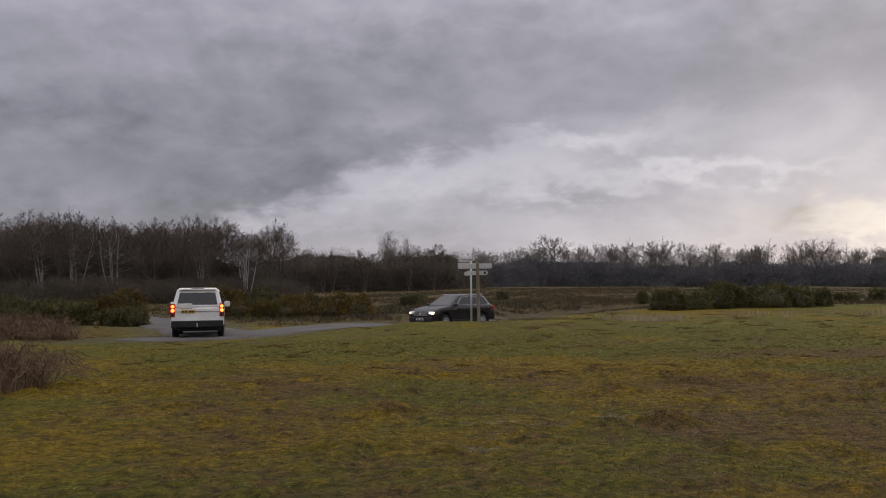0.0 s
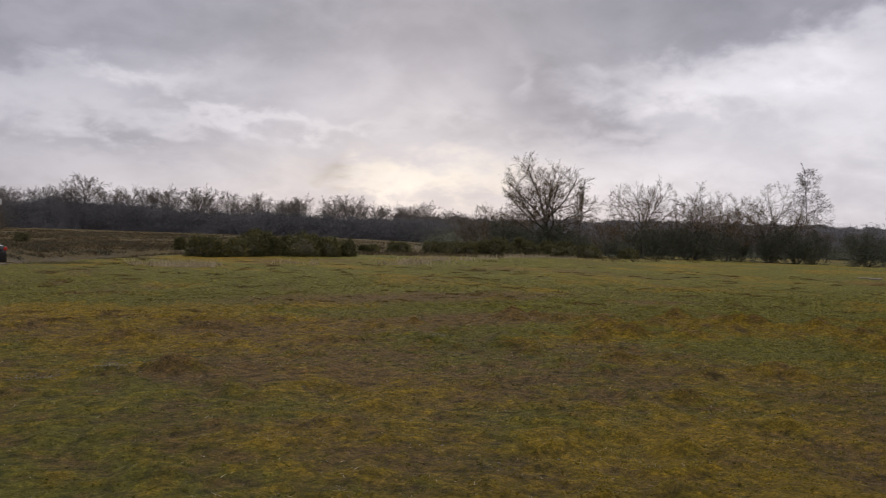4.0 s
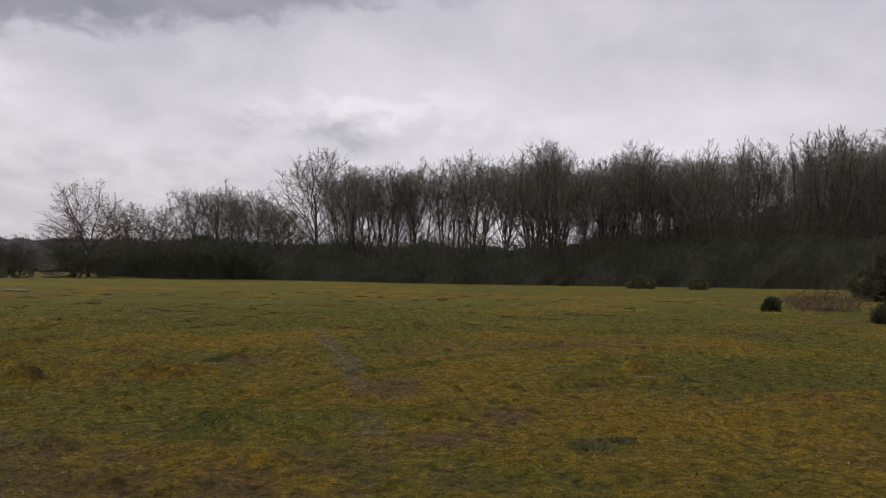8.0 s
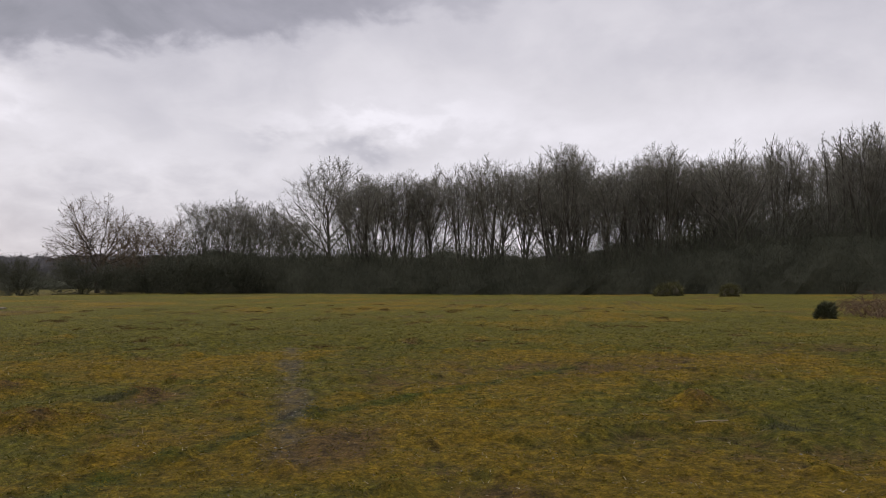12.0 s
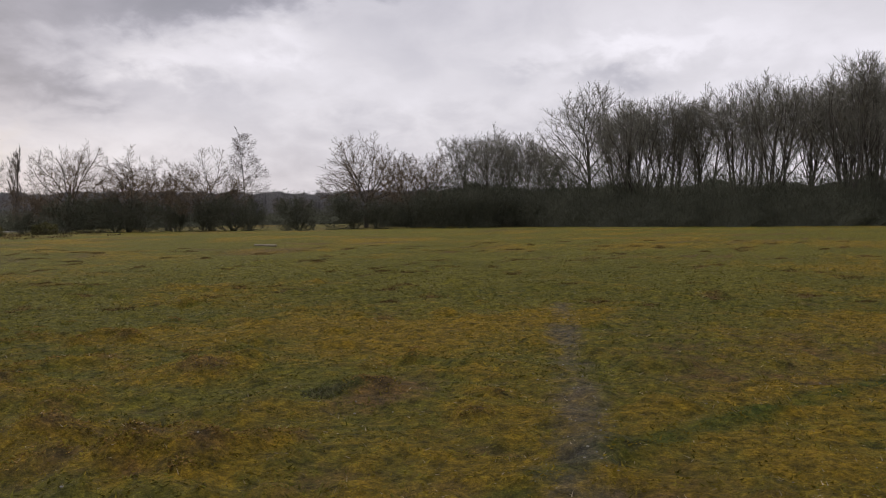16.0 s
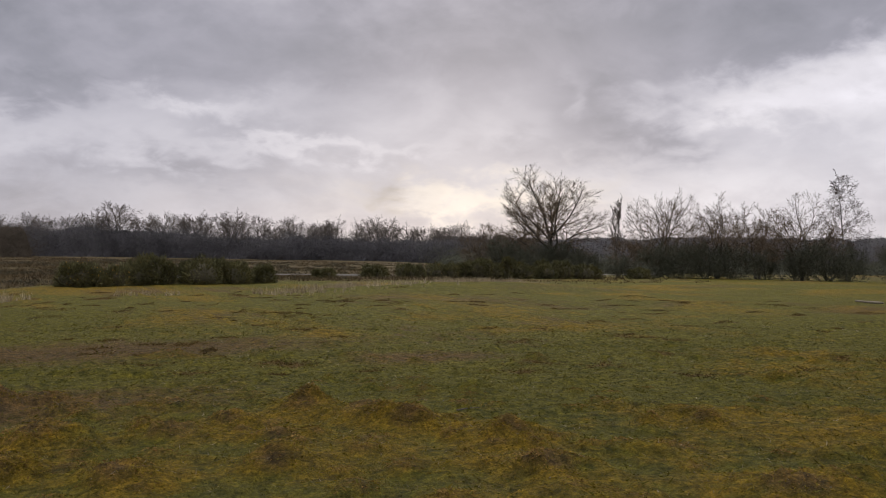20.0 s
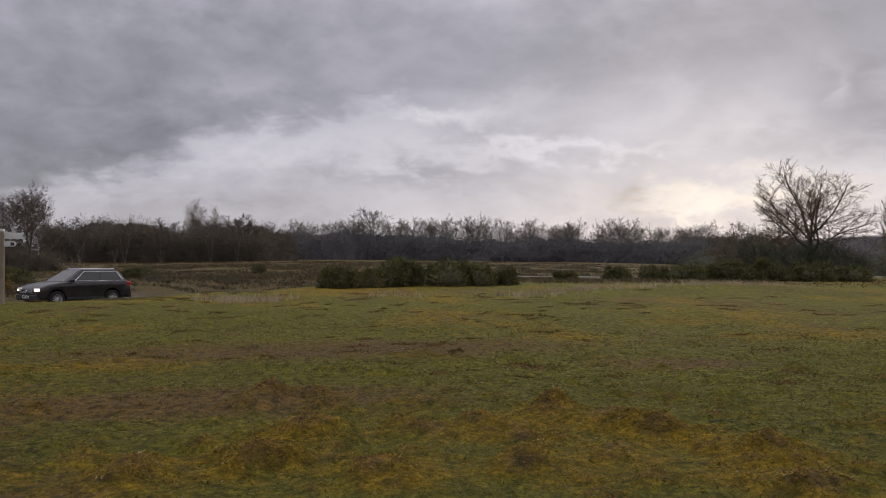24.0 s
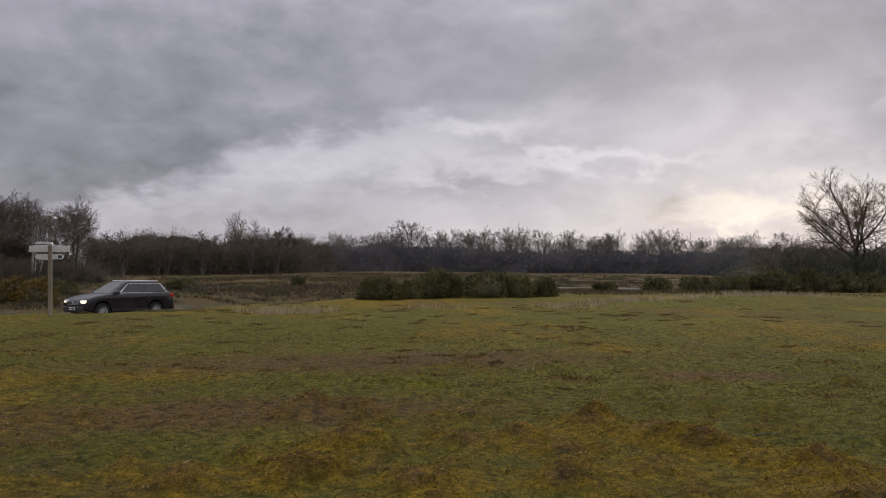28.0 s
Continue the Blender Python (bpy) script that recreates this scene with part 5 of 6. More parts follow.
def cyl_bm(r, z0, z1, sides=16, r2=None):
    bm = bmesh.new()
    bmesh.ops.create_cone(bm, cap_ends=True, segments=sides, radius1=r, radius2=r if r2 is None else r2, depth=z1 - z0)
    bmesh.ops.translate(bm, verts=bm.verts, vec=(0, 0, (z0 + z1) / 2))
    return bm


def outline_bm(pts, y0, y1, bevel=0.0):
    """A flat outline of x, z points, made y1 - y0 thick."""
    bm = bmesh.new()
    f = bm.faces.new([bm.verts.new((x, y0, z)) for x, z in pts])
    ext = bmesh.ops.extrude_face_region(bm, geom=[f])
    bmesh.ops.translate(bm, verts=[v for v in ext["geom"] if isinstance(v, bmesh.types.BMVert)], vec=(0, y1 - y0, 0))
    if bevel:
        rim = [e for e in bm.edges if abs(e.verts[0].co.y - e.verts[1].co.y) < 1e-6]
        bmesh.ops.bevel(bm, geom=rim, offset=bevel, segments=2, affect="EDGES", profile=0.5)
    return bm


def finger(parent, z, length, height, angle, name="finger_board", bars=3, arrow=True, dark_end=False):
    """A pointed board on a post, with bars for its small writing."""
    h = height / 2
    pts = [(0.03, -h), (length - h * 0.8, -h), (length, 0), (length - h * 0.8, h), (0.03, h)] if arrow else [(0.03, -h), (length, -h), (length, h), (0.03, h)]
    b = part(name, mesh_of(outline_bm(pts, -0.016, 0.016, 0.004), name, M_SIGN), parent, "white painted board", pose(0, 0, z, 0, 0, angle))
    for side in (-1, 1):
        x = 0.09
        for k in range(bars):
            w = (length - 0.2) / bars * (0.9 if k % 2 else 0.7)
            part("writing_bar", mesh_of(box_bm(x, x + w, side * 0.0205 - 0.0025, side * 0.0205 + 0.0025, -h * 0.10, h * 0.08), "writing_bar", M_POLE), b)
            x += w + 0.03
        if dark_end:
            part("symbol_panel", mesh_of(box_bm(length - h * 2.2, length - h * 0.9, side * 0.0225 - 0.002, side * 0.0225 + 0.002, -h * 0.6, h * 0.6, 0.001), "symbol_panel", M_INK), b, "black symbol panel")
    return b


def fingerpost_wood(x, y):
    root = new("fingerpost")
    root.matrix_basis = pose(x, y, gz(x, y) - 0.02, 0.4, -0.6, 0)
    bm = box_bm(-0.055, 0.055, -0.055, 0.055, -0.3, 2.18, 0.010)
    part("post", mesh_of(bm, "post", M_POST), root)
    part("cap", mesh_of(cyl_bm(0.078, 2.18, 2.23, 4, 0.02), "cap", M_POST), root)
    finger(root, 2.07, 0.60, 0.19, 196, arrow=False)
    finger(root, 2.07, 0.56, 0.19, 16, arrow=False)
    finger(root, 1.82, 0.44, 0.16, 196, bars=2)
    finger(root, 1.82, 0.40, 0.16, 16, bars=1, dark_end=True)
    return tagged(root, "weathered wooden fingerpost with white direction boards", "signpost")


def fingerpost_pale(x, y):
    root = new("signpost")
    root.matrix_basis = pose(x, y, gz(x, y) - 0.02, -0.3, 0.3, 0)
    part("pole", mesh_of(cyl_bm(0.038, -0.3, 2.30, 14), "pole", M_POLE, True), root)
    part("pole_cap", mesh_of(cyl_bm(0.046, 2.30, 2.33, 14, 0.03), "pole_cap", M_PLASTIC, True), root)
    finger(root, 2.10, 0.50, 0.22, 188, arrow=False, bars=2)
    finger(root, 2.10, 0.24, 0.20, 10, arrow=False, bars=1)
    finger(root, 2.27, 0.48, 0.07, 192, "name_board", 2, False)
    finger(root, 1.80, 0.28, 0.15, 190, bars=1)
    for z in (2.02, 2.18, 1.84):
        part("clip", mesh_of(cyl_bm(0.043, z - 0.012, z + 0.012, 14), "clip", M_CHROME, True), root)
    return tagged(root, "pale metal signpost with white direction boards", "signpost")


fingerpost_wood(1.29, 31.4)
fingerpost_pale(1.04, 32.2)


# ---------------------------------------------------------------- cars
def arch(cx, r, z, up=True):
    """Points of a wheel arch in an underside that runs forwards."""
    return [(cx - r * math.cos(a), z + r * math.sin(a)) for a in np.linspace(0.0, math.pi, 11)]


def frustum_bm(b, t, bevel):
    """A cabin: bottom and top rectangles of x0, x1, half width, z."""
    bm = bmesh.new()
    v = [bm.verts.new(c) for c in [(b[0], -b[2], b[3]), (b[1], -b[2], b[3]), (b[1], b[2], b[3]), (b[0], b[2], b[3]), (t[0], -t[2], t[3]), (t[1], -t[2], t[3]), (t[1], t[2], t[3]), (t[0], t[2], t[3])]]
    for q in ((0, 3, 2, 1), (4, 5, 6, 7), (0, 1, 5, 4), (1, 2, 6, 5), (2, 3, 7, 6), (3, 0, 4, 7)):
        bm.faces.new([v[i] for i in q])
    bmesh.ops.bevel(bm, geom=bm.edges[:], offset=bevel, segments=3, affect="EDGES", profile=0.5)
    return bm


def pane_bm(c, u0, u1, v0, v1, lift, thick=0.012, skew=(0, 0)):
    """A pane on a flat side with corners c (low-a, low-b, high-b, high-a), between shares u along and v up."""
    c = [Vector(q) for q in c]

    def at_uv(u, v):
        return (c[0].lerp(c[1], u)).lerp(c[3].lerp(c[2], u), v)

    nrm = (c[1] - c[0]).cross(c[3] - c[0]).normalized()
    q = [at_uv(u0, v0), at_uv(u1, v0), at_uv(u1 + skew[1], v1), at_uv(u0 + skew[0], v1)]
    bm = bmesh.new()
    lo = [bm.verts.new(p + nrm * (lift - thick)) for p in q]
    hi = [bm.verts.new(p + nrm * lift) for p in q]
    bm.faces.new(hi)
    bm.faces.new(lo[::-1])
    for i in range(4):
        bm.faces.new((lo[i], lo[(i + 1) % 4], hi[(i + 1) % 4], hi[i]))
    bmesh.ops.bevel(bm, geom=[e for e in bm.edges if abs((e.verts[0].co - e.verts[1].co).dot(nrm)) > thick * 0.9], offset=0.03, segments=3, affect="EDGES", profile=0.5)
    return bm


def lathe_bm(profile, sides=28):
    """A ring or disc round the y axis, from a closed profile of radius, y."""
    bm = bmesh.new()
    rings = [[bm.verts.new((r * math.cos(a), y, r * math.sin(a))) for r, y in profile] for a in [2 * math.pi * k / sides for k in range(sides)]]
    n = len(profile)
    for k in range(sides):
        a, b = rings[k], rings[(k + 1) % sides]
        for i in range(n):
            bm.faces.new((a[i], a[(i + 1) % n], b[(i + 1) % n], b[i]))
    return bm


WHEELS = {}


def wheel(car, x, y, r, side, spokes):
    key = (r, spokes)
    if key not in WHEELS:
        w, ri = 0.115, r * 0.66
        tyre = mesh_of(lathe_bm([(ri, -w), (r * 0.93, -w), (r, -w * 0.72), (r, w * 0.72), (r * 0.93, w), (ri, w)]), "tyre", M_TYRE, True)
        bm = lathe_bm([(ri * 1.01, -w * 0.95), (ri * 1.01, w * 0.95), (ri * 0.92, w * 0.85), (ri * 0.90, -w * 0.3), (0.001, -w * 0.3), (0.001, -w * 0.5), (ri * 0.9, -w * 0.6)])
        rim = mesh_of(bm, "rim", M_RIM, True)
        bm = box_bm(-ri * 0.09, ri * 0.09, w * 0.45, w * 0.72, ri * 0.10, ri * 0.95, 0.008)
        spoke = mesh_of(bm, "spoke", M_RIM)
        hub = mesh_of(lathe_bm([(0.001, w * 0.4), (ri * 0.24, w * 0.4), (ri * 0.22, w * 0.8), (0.001, w * 0.84)], 16), "hub_cap", M_RIM, True)
        WHEELS[key] = tyre, rim, spoke, hub
    tyre, rim, spoke, hub = WHEELS[key]
    base = new("wheel")
    base.parent = car
    base.matrix_basis = pose(x, y, r, 0, 0, 0 if side > 0 else 180)
    part("tyre", tyre, base)
    part("rim", rim, base)
    for k in range(spokes):
        part("spoke", spoke, base, m=pose(0, 0, 0, 0, 360 / spokes * k, 0))
    part("hub_cap", hub, base)


def plate(car, m, mat):
    p = part("number_plate", mesh_of(box_bm(-0.26, 0.26, -0.008, 0.008, -0.056, 0.056, 0.004), "number_plate", mat), car, "plain plate", m)
    for x in (-0.17, -0.06, 0.08, 0.18):
        part("plate_bar", mesh_of(box_bm(x - 0.045, x + 0.045, -0.0115, -0.0075, -0.034, 0.034), "plate_bar", M_INK), p)


def body_outline(low, front, rear, axles, r, nose, tail):
    pts = [(rear, low)]
    for cx in axles:
        pts += arch(cx, r, low)
    pts += [(front, low)] + nose + tail
    return pts


def cabin_sides(b, t):
    left = [(b[0], b[2], b[3]), (b[1], b[2], b[3]), (t[1], t[2], t[3]), (t[0], t[2], t[3])]
    right = [(b[1], -b[2], b[3]), (b[0], -b[2], b[3]), (t[0], -t[2], t[3]), (t[1], -t[2], t[3])]
    back = [(b[0], -b[2], b[3]), (b[0], b[2], b[3]), (t[0], t[2], t[3]), (t[0], -t[2], t[3])]
    ahead = [(b[1], b[2], b[3]), (b[1], -b[2], b[3]), (t[1], -t[2], t[3]), (t[1], t[2], t[3])]
    return left[1::-1] + left[:1:-1], right[1::-1] + right[:1:-1], back[1::-1] + back[:1:-1], ahead[1::-1] + ahead[:1:-1]


def big_white_car(x, y, heading):
    """A tall square-backed four-wheel-drive, nose towards +x of its own."""
    car = new("white_suv")
    car.matrix_basis = pose(x, y, gz(x, y) + 0.075, 0, 0, 90 - heading)
    W = 0.955
    nose = [(2.38, 0.55), (2.40, 0.86), (2.30, 1.02), (1.95, 1.10), (1.05, 1.17)]
    tail = [(-2.30, 1.19), (-2.38, 1.10), (-2.40, 0.62)]
    part("body", mesh_of(outline_bm(body_outline(0.44, 2.25, -2.25, (-1.42, 1.46), 0.44, nose, tail), -W, W, 0.055), "body", M_WHITE_CAR), car)
    part("underbody", mesh_of(box_bm(-2.1, 2.1, -0.82, 0.82, 0.26, 0.62, 0.05), "underbody", M_PLASTIC), car)
    b, t = (-2.37, 1.15, 0.915, 1.15), (-2.14, 0.42, 0.745, 1.84)
    part("cabin", mesh_of(frustum_bm(b, t, 0.055), "cabin", M_WHITE_CAR), car)
    part("roof_step", mesh_of(frustum_bm((-2.16, -0.3, 0.70, 1.83), (-2.08, -0.45, 0.66, 1.885), 0.02), "roof_step", M_WHITE_CAR), car)
    left, right, back, ahead = cabin_sides(b, t)
    part("rear_window", mesh_of(pane_bm(back, 0.09, 0.91, 0.14, 0.80, 0.007), "rear_window", M_GLASS), car, "dark tinted glass")
    part("tailgate_step", mesh_of(box_bm(-2.395, -2.335, 0.18, 0.70, 1.12, 1.30, 0.02), "tailgate_step", M_WHITE_CAR), car)
    part("tailgate_line", mesh_of(box_bm(-2.404, -2.36, -0.80, 0.80, 0.992, 1.004), "tailgate_line", M_PLASTIC), car)
    part("roof_spoiler", mesh_of(box_bm(-2.24, -2.02, -0.66, 0.66, 1.80, 1.84, 0.012), "roof_spoiler", M_WHITE_CAR), car)
    part("high_lamp", mesh_of(box_bm(-2.235, -2.16, -0.24, 0.24, 1.845, 1.868, 0.006), "high_lamp", M_PLASTIC), car)
    part("windscreen", mesh_of(pane_bm(ahead, 0.07, 0.93, 0.12, 0.88, 0.007), "windscreen", M_GLASS), car, "dark tinted glass")
    for face in (left, right):
        flip = face is right
        for u0, u1 in ((0.045, 0.30), (0.34, 0.60), (0.635, 0.87)):
            a, c = (1 - u1, 1 - u0) if not flip else (u0, u1)
            part("side_window", mesh_of(pane_bm(face, a, c, 0.14, 0.82, 0.007), "side_window", M_GLASS), car, "dark tinted glass")
    part("rear_bumper", mesh_of(box_bm(-2.46, -2.20, -0.94, 0.94, 0.40, 0.66, 0.04, 3), "rear_bumper", M_PLASTIC), car, "black plastic bumper")
    part("front_bumper", mesh_of(box_bm(2.20, 2.46, -0.92, 0.92, 0.38, 0.66, 0.04, 3), "front_bumper", M_WHITE_CAR), car)
    part("tow_hitch", mesh_of(box_bm(-2.50, -2.44, -0.03, 0.03, 0.42, 0.58, 0.012), "tow_hitch", M_CHROME), car, "bright metal hitch")
    plate(car, pose(-2.412, 0.34, 1.00, 0, 0, -90), M_PLATE_Y)
    for s in (-1, 1):
        lamp = part("tail_light", mesh_of(box_bm(-2.425, -2.24, min(s * 0.80, s * 0.972), max(s * 0.80, s * 0.972), 0.80, 1.30, 0.03), "tail_light", M_RED), car, "lit red tail light")
        for z, r in ((1.19, 0.062), (1.04, 0.066)):
            part("brake_bulb", mesh_of(lathe_bm([(0.001, 0), (r, 0), (r * 0.9, 0.02), (0.001, 0.028)], 16), "brake_bulb", M_BRAKE, True), lamp, "glowing brake lamp", pose(-2.424, s * 0.885, z, 0, 0, 90))
        part("reflector", mesh_of(box_bm(-2.43, -2.38, s * 0.885 - 0.06, s * 0.885 + 0.06, 0.84, 0.94, 0.01), "reflector", M_PLASTIC), lamp)
        part("head_light", mesh_of(box_bm(2.28, 2.412, s * 0.72 - 0.17, s * 0.72 + 0.17, 0.78, 0.98, 0.03), "head_light", M_LENS), car)
        m = part("wing_mirror", mesh_of(box_bm(0.62, 0.80, s * 1.06 - 0.11, s * 1.06 + 0.11, 1.12, 1.34, 0.05, 3), "wing_mirror", M_WHITE_CAR), car)
        part("mirror_stalk", mesh_of(box_bm(0.70, 0.78, min(s * 0.88, s * 1.0), max(s * 0.88, s * 1.0), 1.13, 1.19, 0.015), "mirror_stalk", M_PLASTIC), m)
        part("sill", mesh_of(box_bm(-0.95, 1.0, s * 0.93 - 0.045, s * 0.93 + 0.045, 0.38, 0.48, 0.02), "sill", M_PLASTIC), car)
        for hx in (-0.55, 0.45):
            part("door_handle", mesh_of(box_bm(hx, hx + 0.2, s * 0.965 - 0.014, s * 0.965 + 0.014, 1.02, 1.055, 0.008), "door_handle", M_WHITE_CAR), car)
        for dx in (-0.62, 0.28, 1.12):
            part("door_gap", mesh_of(box_bm(dx, dx + 0.012, s * 0.957 - 0.003, s * 0.957 + 0.003, 0.50, 1.13), "door_gap", M_PLASTIC), car)
        part("roof_rail", mesh_of(box_bm(-1.9, 0.25, s * 0.68 - 0.018, s * 0.68 + 0.018, 1.885, 1.915, 0.01), "roof_rail", M_PLASTIC), car)
        for wx in (-1.42, 1.46):
            wheel(car, wx, s * 0.83, 0.385, s, 7)
    return tagged(car, "white square-backed off-road car with brake lights on", "car")


def dark_car(x, y, heading):
    """A rounded dark sport-utility car, nose towards +x of its own."""
    car = new("dark_suv")
    car.matrix_basis = pose(x, y, gz(x, y) + 0.075, 0, 0, 90 - heading)
    W = 0.905
    nose = [(2.17, 0.46), (2.21, 0.66), (2.12, 0.84), (1.75, 0.98), (1.20, 1.07), (0.95, 1.09)]
    tail = [(-1.95, 1.14), (-2.12, 1.06), (-2.20, 0.80), (-2.21, 0.52)]
    part("body", mesh_of(outline_bm(body_outline(0.36, 2.08, -2.08, (-1.28, 1.32), 0.40, nose, tail), -W, W, 0.07), "body", M_DARK_CAR, True), car)
    part("underbody", mesh_of(box_bm(-1.95, 1.95, -0.78, 0.78, 0.22, 0.55, 0.05), "underbody", M_PLASTIC), car)
    b, t = (-2.06, 1.02, 0.865, 1.06), (-1.62, 0.16, 0.64, 1.61)
    part("cabin", mesh_of(frustum_bm(b, t, 0.075), "cabin", M_DARK_CAR), car)
    part("roof_crown", mesh_of(frustum_bm((-1.60, 0.10, 0.60, 1.60), (-1.2, -0.15, 0.48, 1.645), 0.018), "roof_crown", M_DARK_CAR), car)
    left, right, back, ahead = cabin_sides(b, t)
    part("rear_window", mesh_of(pane_bm(back, 0.1, 0.9, 0.22, 0.85, 0.007), "rear_window", M_GLASS), car)
    part("windscreen", mesh_of(pane_bm(ahead, 0.06, 0.94, 0.08, 0.90, 0.008), "windscreen", M_GLASS), car, "windscreen reflecting the sky")
    for face in (left, right):
        flip = face is right
        for u0, u1 in ((0.07, 0.44), (0.475, 0.84)):
            a, c = (1 - u1, 1 - u0) if not flip else (u0, u1)
            part("side_window", mesh_of(pane_bm(face, a, c, 0.16, 0.80, 0.010), "side_window", M_GLASS), car)
        a, c = (0.135, 0.955) if not flip else (0.045, 0.865)
        for u0, u1, v0, v1 in ((a, c, 0.10, 0.135), (a, c, 0.825, 0.86), (a, a + 0.016, 0.135, 0.825), (c - 0.016, c, 0.135, 0.825)):
            part("window_trim", mesh_of(pane_bm(face, u0, u1, v0, v1, 0.004, 0.010), "window_trim", M_CHROME), car, "bright chrome window surround")
    part("front_bumper", mesh_of(box_bm(1.98, 2.25, -0.86, 0.86, 0.30, 0.56, 0.06, 3), "front_bumper", M_PLASTIC), car)
    part("rear_bumper", mesh_of(box_bm(-2.26, -2.0, -0.87, 0.87, 0.32, 0.62, 0.06, 3), "rear_bumper", M_DARK_CAR), car)
    g = part("grille", mesh_of(box_bm(2.14, 2.222, -0.52, 0.52, 0.60, 0.78, 0.02), "grille", M_PLASTIC), car)
    for z in (0.635, 0.69, 0.745):
        part("grille_bar", mesh_of(box_bm(2.20, 2.234, -0.50, 0.50, z - 0.010, z + 0.010, 0.004), "grille_bar", M_CHROME), g)
    part("badge", mesh_of(lathe_bm([(0.001, 0), (0.07, 0), (0.065, 0.015), (0.001, 0.018)], 18), "badge", M_CHROME, True), g, "plain round metal badge", pose(2.232, 0, 0.70, 0, 0, -90))
    plate(car, pose(2.262, 0, 0.46, 0, 0, 90), M_PLATE_W)
    plate(car, pose(-2.262, 0, 0.72, 0, 0, -90), M_PLATE_Y)
    for s in (-1, 1):
        lamp = part("head_light", mesh_of(box_bm(1.90, 2.19, s * 0.70 - 0.19, s * 0.70 + 0.19, 0.66, 0.84, 0.05, 3), "head_light", M_LENS), car, "lit headlamp")
        part("bulb", mesh_of(box_bm(2.172, 2.196, s * 0.76 - 0.055 - 0.06 * s, s * 0.76 + 0.055 + 0.06 * s, 0.715, 0.755 + 0.035 * (s > 0), 0.01, 2), "bulb", M_BEAM), lamp, "glowing bulb")
        part("side_glow", mesh_of(box_bm(1.80, 2.16, s * 0.893 - 0.004, s * 0.893 + 0.004, 0.71, 0.80, 0.002), "side_glow", M_BEAM), lamp, "glowing lamp edge")
        part("tail_light", mesh_of(box_bm(-2.20, -1.98, s * 0.80 - 0.12, s * 0.80 + 0.12, 0.88, 1.06, 0.03), "tail_light", M_RED), car, "red tail light")
        part("wing_mirror", mesh_of(box_bm(0.62, 0.80, s * 1.0 - 0.10, s * 1.0 + 0.10, 1.06, 1.22, 0.05, 3), "wing_mirror", M_DARK_CAR), car)
        part("roof_rail", mesh_of(box_bm(-1.55, 0.08, s * 0.60 - 0.018, s * 0.60 + 0.018, 1.635, 1.672, 0.012), "roof_rail", M_CHROME), car, "silver roof rail")
        part("sill", mesh_of(box_bm(-0.85, 0.90, s * 0.88 - 0.045, s * 0.88 + 0.045, 0.30, 0.42, 0.02), "sill", M_PLASTIC), car)
        for hx in (-0.75, 0.25):
            part("door_handle", mesh_of(box_bm(hx, hx + 0.2, s * 0.916 - 0.013, s * 0.916 + 0.013, 0.93, 0.962, 0.008), "door_handle", M_DARK_CAR), car)
        for dx in (-0.95, 0.0, 0.92):
            part("door_gap", mesh_of(box_bm(dx, dx + 0.010, s * 0.907 - 0.003, s * 0.907 + 0.003, 0.44, 1.04), "door_gap", M_PLASTIC), car)
        for wx in (-1.28, 1.32):
            wheel(car, wx, s * 0.79, 0.345, s, 10)
    return tagged(car, "black sport-utility car with lit headlamps", "car")


big_white_car(-9.8, 34.1, -14.0)
dark_car(0.45, 43.9, 227.0)

# ---------------------------------------------------------------- grass, heather, brambles, litter
def scatter_field(rng, count, near=2.6, far=26.0, power=1.6):
    """Places on the turf round the walk, thicker close to it."""
    t = rng.uniform(0, 1, count)
    line = curve_points([(0, 0), (2.4, 1.3), (5, 1.1), (7.5, 1.8), (9.9, 3.5)], 0.2)
    c = line[rng.integers(len(line), size=count)]
    r = near + (far - near) * t**power
    a = np.radians(rng.uniform(-35, 128, count))
    return c[:, 0] + np.sin(a) * r, c[:, 1] + np.cos(a) * r, r


def tufts(name, rng, x, y, blades, height, width, lean, mat, label, size=None, loose=0.035):
    n = len(x)
    size = np.ones(n) if size is None else size
    k = np.repeat(np.arange(n), blades)
    spread = loose * size[k]
    bx, by = x[k] + rng.normal(0, 1, len(k)) * spread, y[k] + rng.normal(0, 1, len(k)) * spread
    z = ground_z(bx, by)
    a = np.stack([bx, by, z - 0.004], -1)
    d = rng.normal(0, lean, (len(k), 3))
    d[:, 2] = 1
    h = rng.uniform(*height, len(k)) * size[k]
    b = a + d / np.linalg.norm(d, axis=1)[:, None] * h[:, None]
    co, f = slivers(rng, a, b, rng.uniform(*width, len(k)) * np.sqrt(size[k]))
    return tagged(new(name, mesh_from(name, co, f, mat, False)), label, "grass", kind="stuff")


_g = np.random.default_rng(91)
gx_, gy_, gr_ = scatter_field(_g, 110000)
_m = ground_masks(gx_, gy_)
keep = (_m["path"] < 0.45) & (_g.uniform(0, 1, len(gx_)) > 1.1 * np.clip(_m["dead"], 0, 1))
green_ = keep & (_m["moss"] + 0.25 * (_g.uniform(0, 1, len(gx_)) - 0.5) < 0.42)
mossy_ = keep & ~green_
scale_ = 0.8 + 0.9 * np.clip(gr_ / 14, 0, 1.6)
tufts("turf_grass", _g, gx_[green_], gy_[green_], 3, (0.014, 0.038), (0.0020, 0.0044), 1.9, M_BLADE, "short olive-green turf blades", scale_[green_])
tufts("moss_turf", _g, gx_[mossy_], gy_[mossy_], 3, (0.012, 0.032), (0.0022, 0.0048), 2.0, M_MOSS, "short yellow-green mossy tufts", scale_[mossy_])
dx_, dy_, dr_ = scatter_field(_g, 9000, 3, 30)
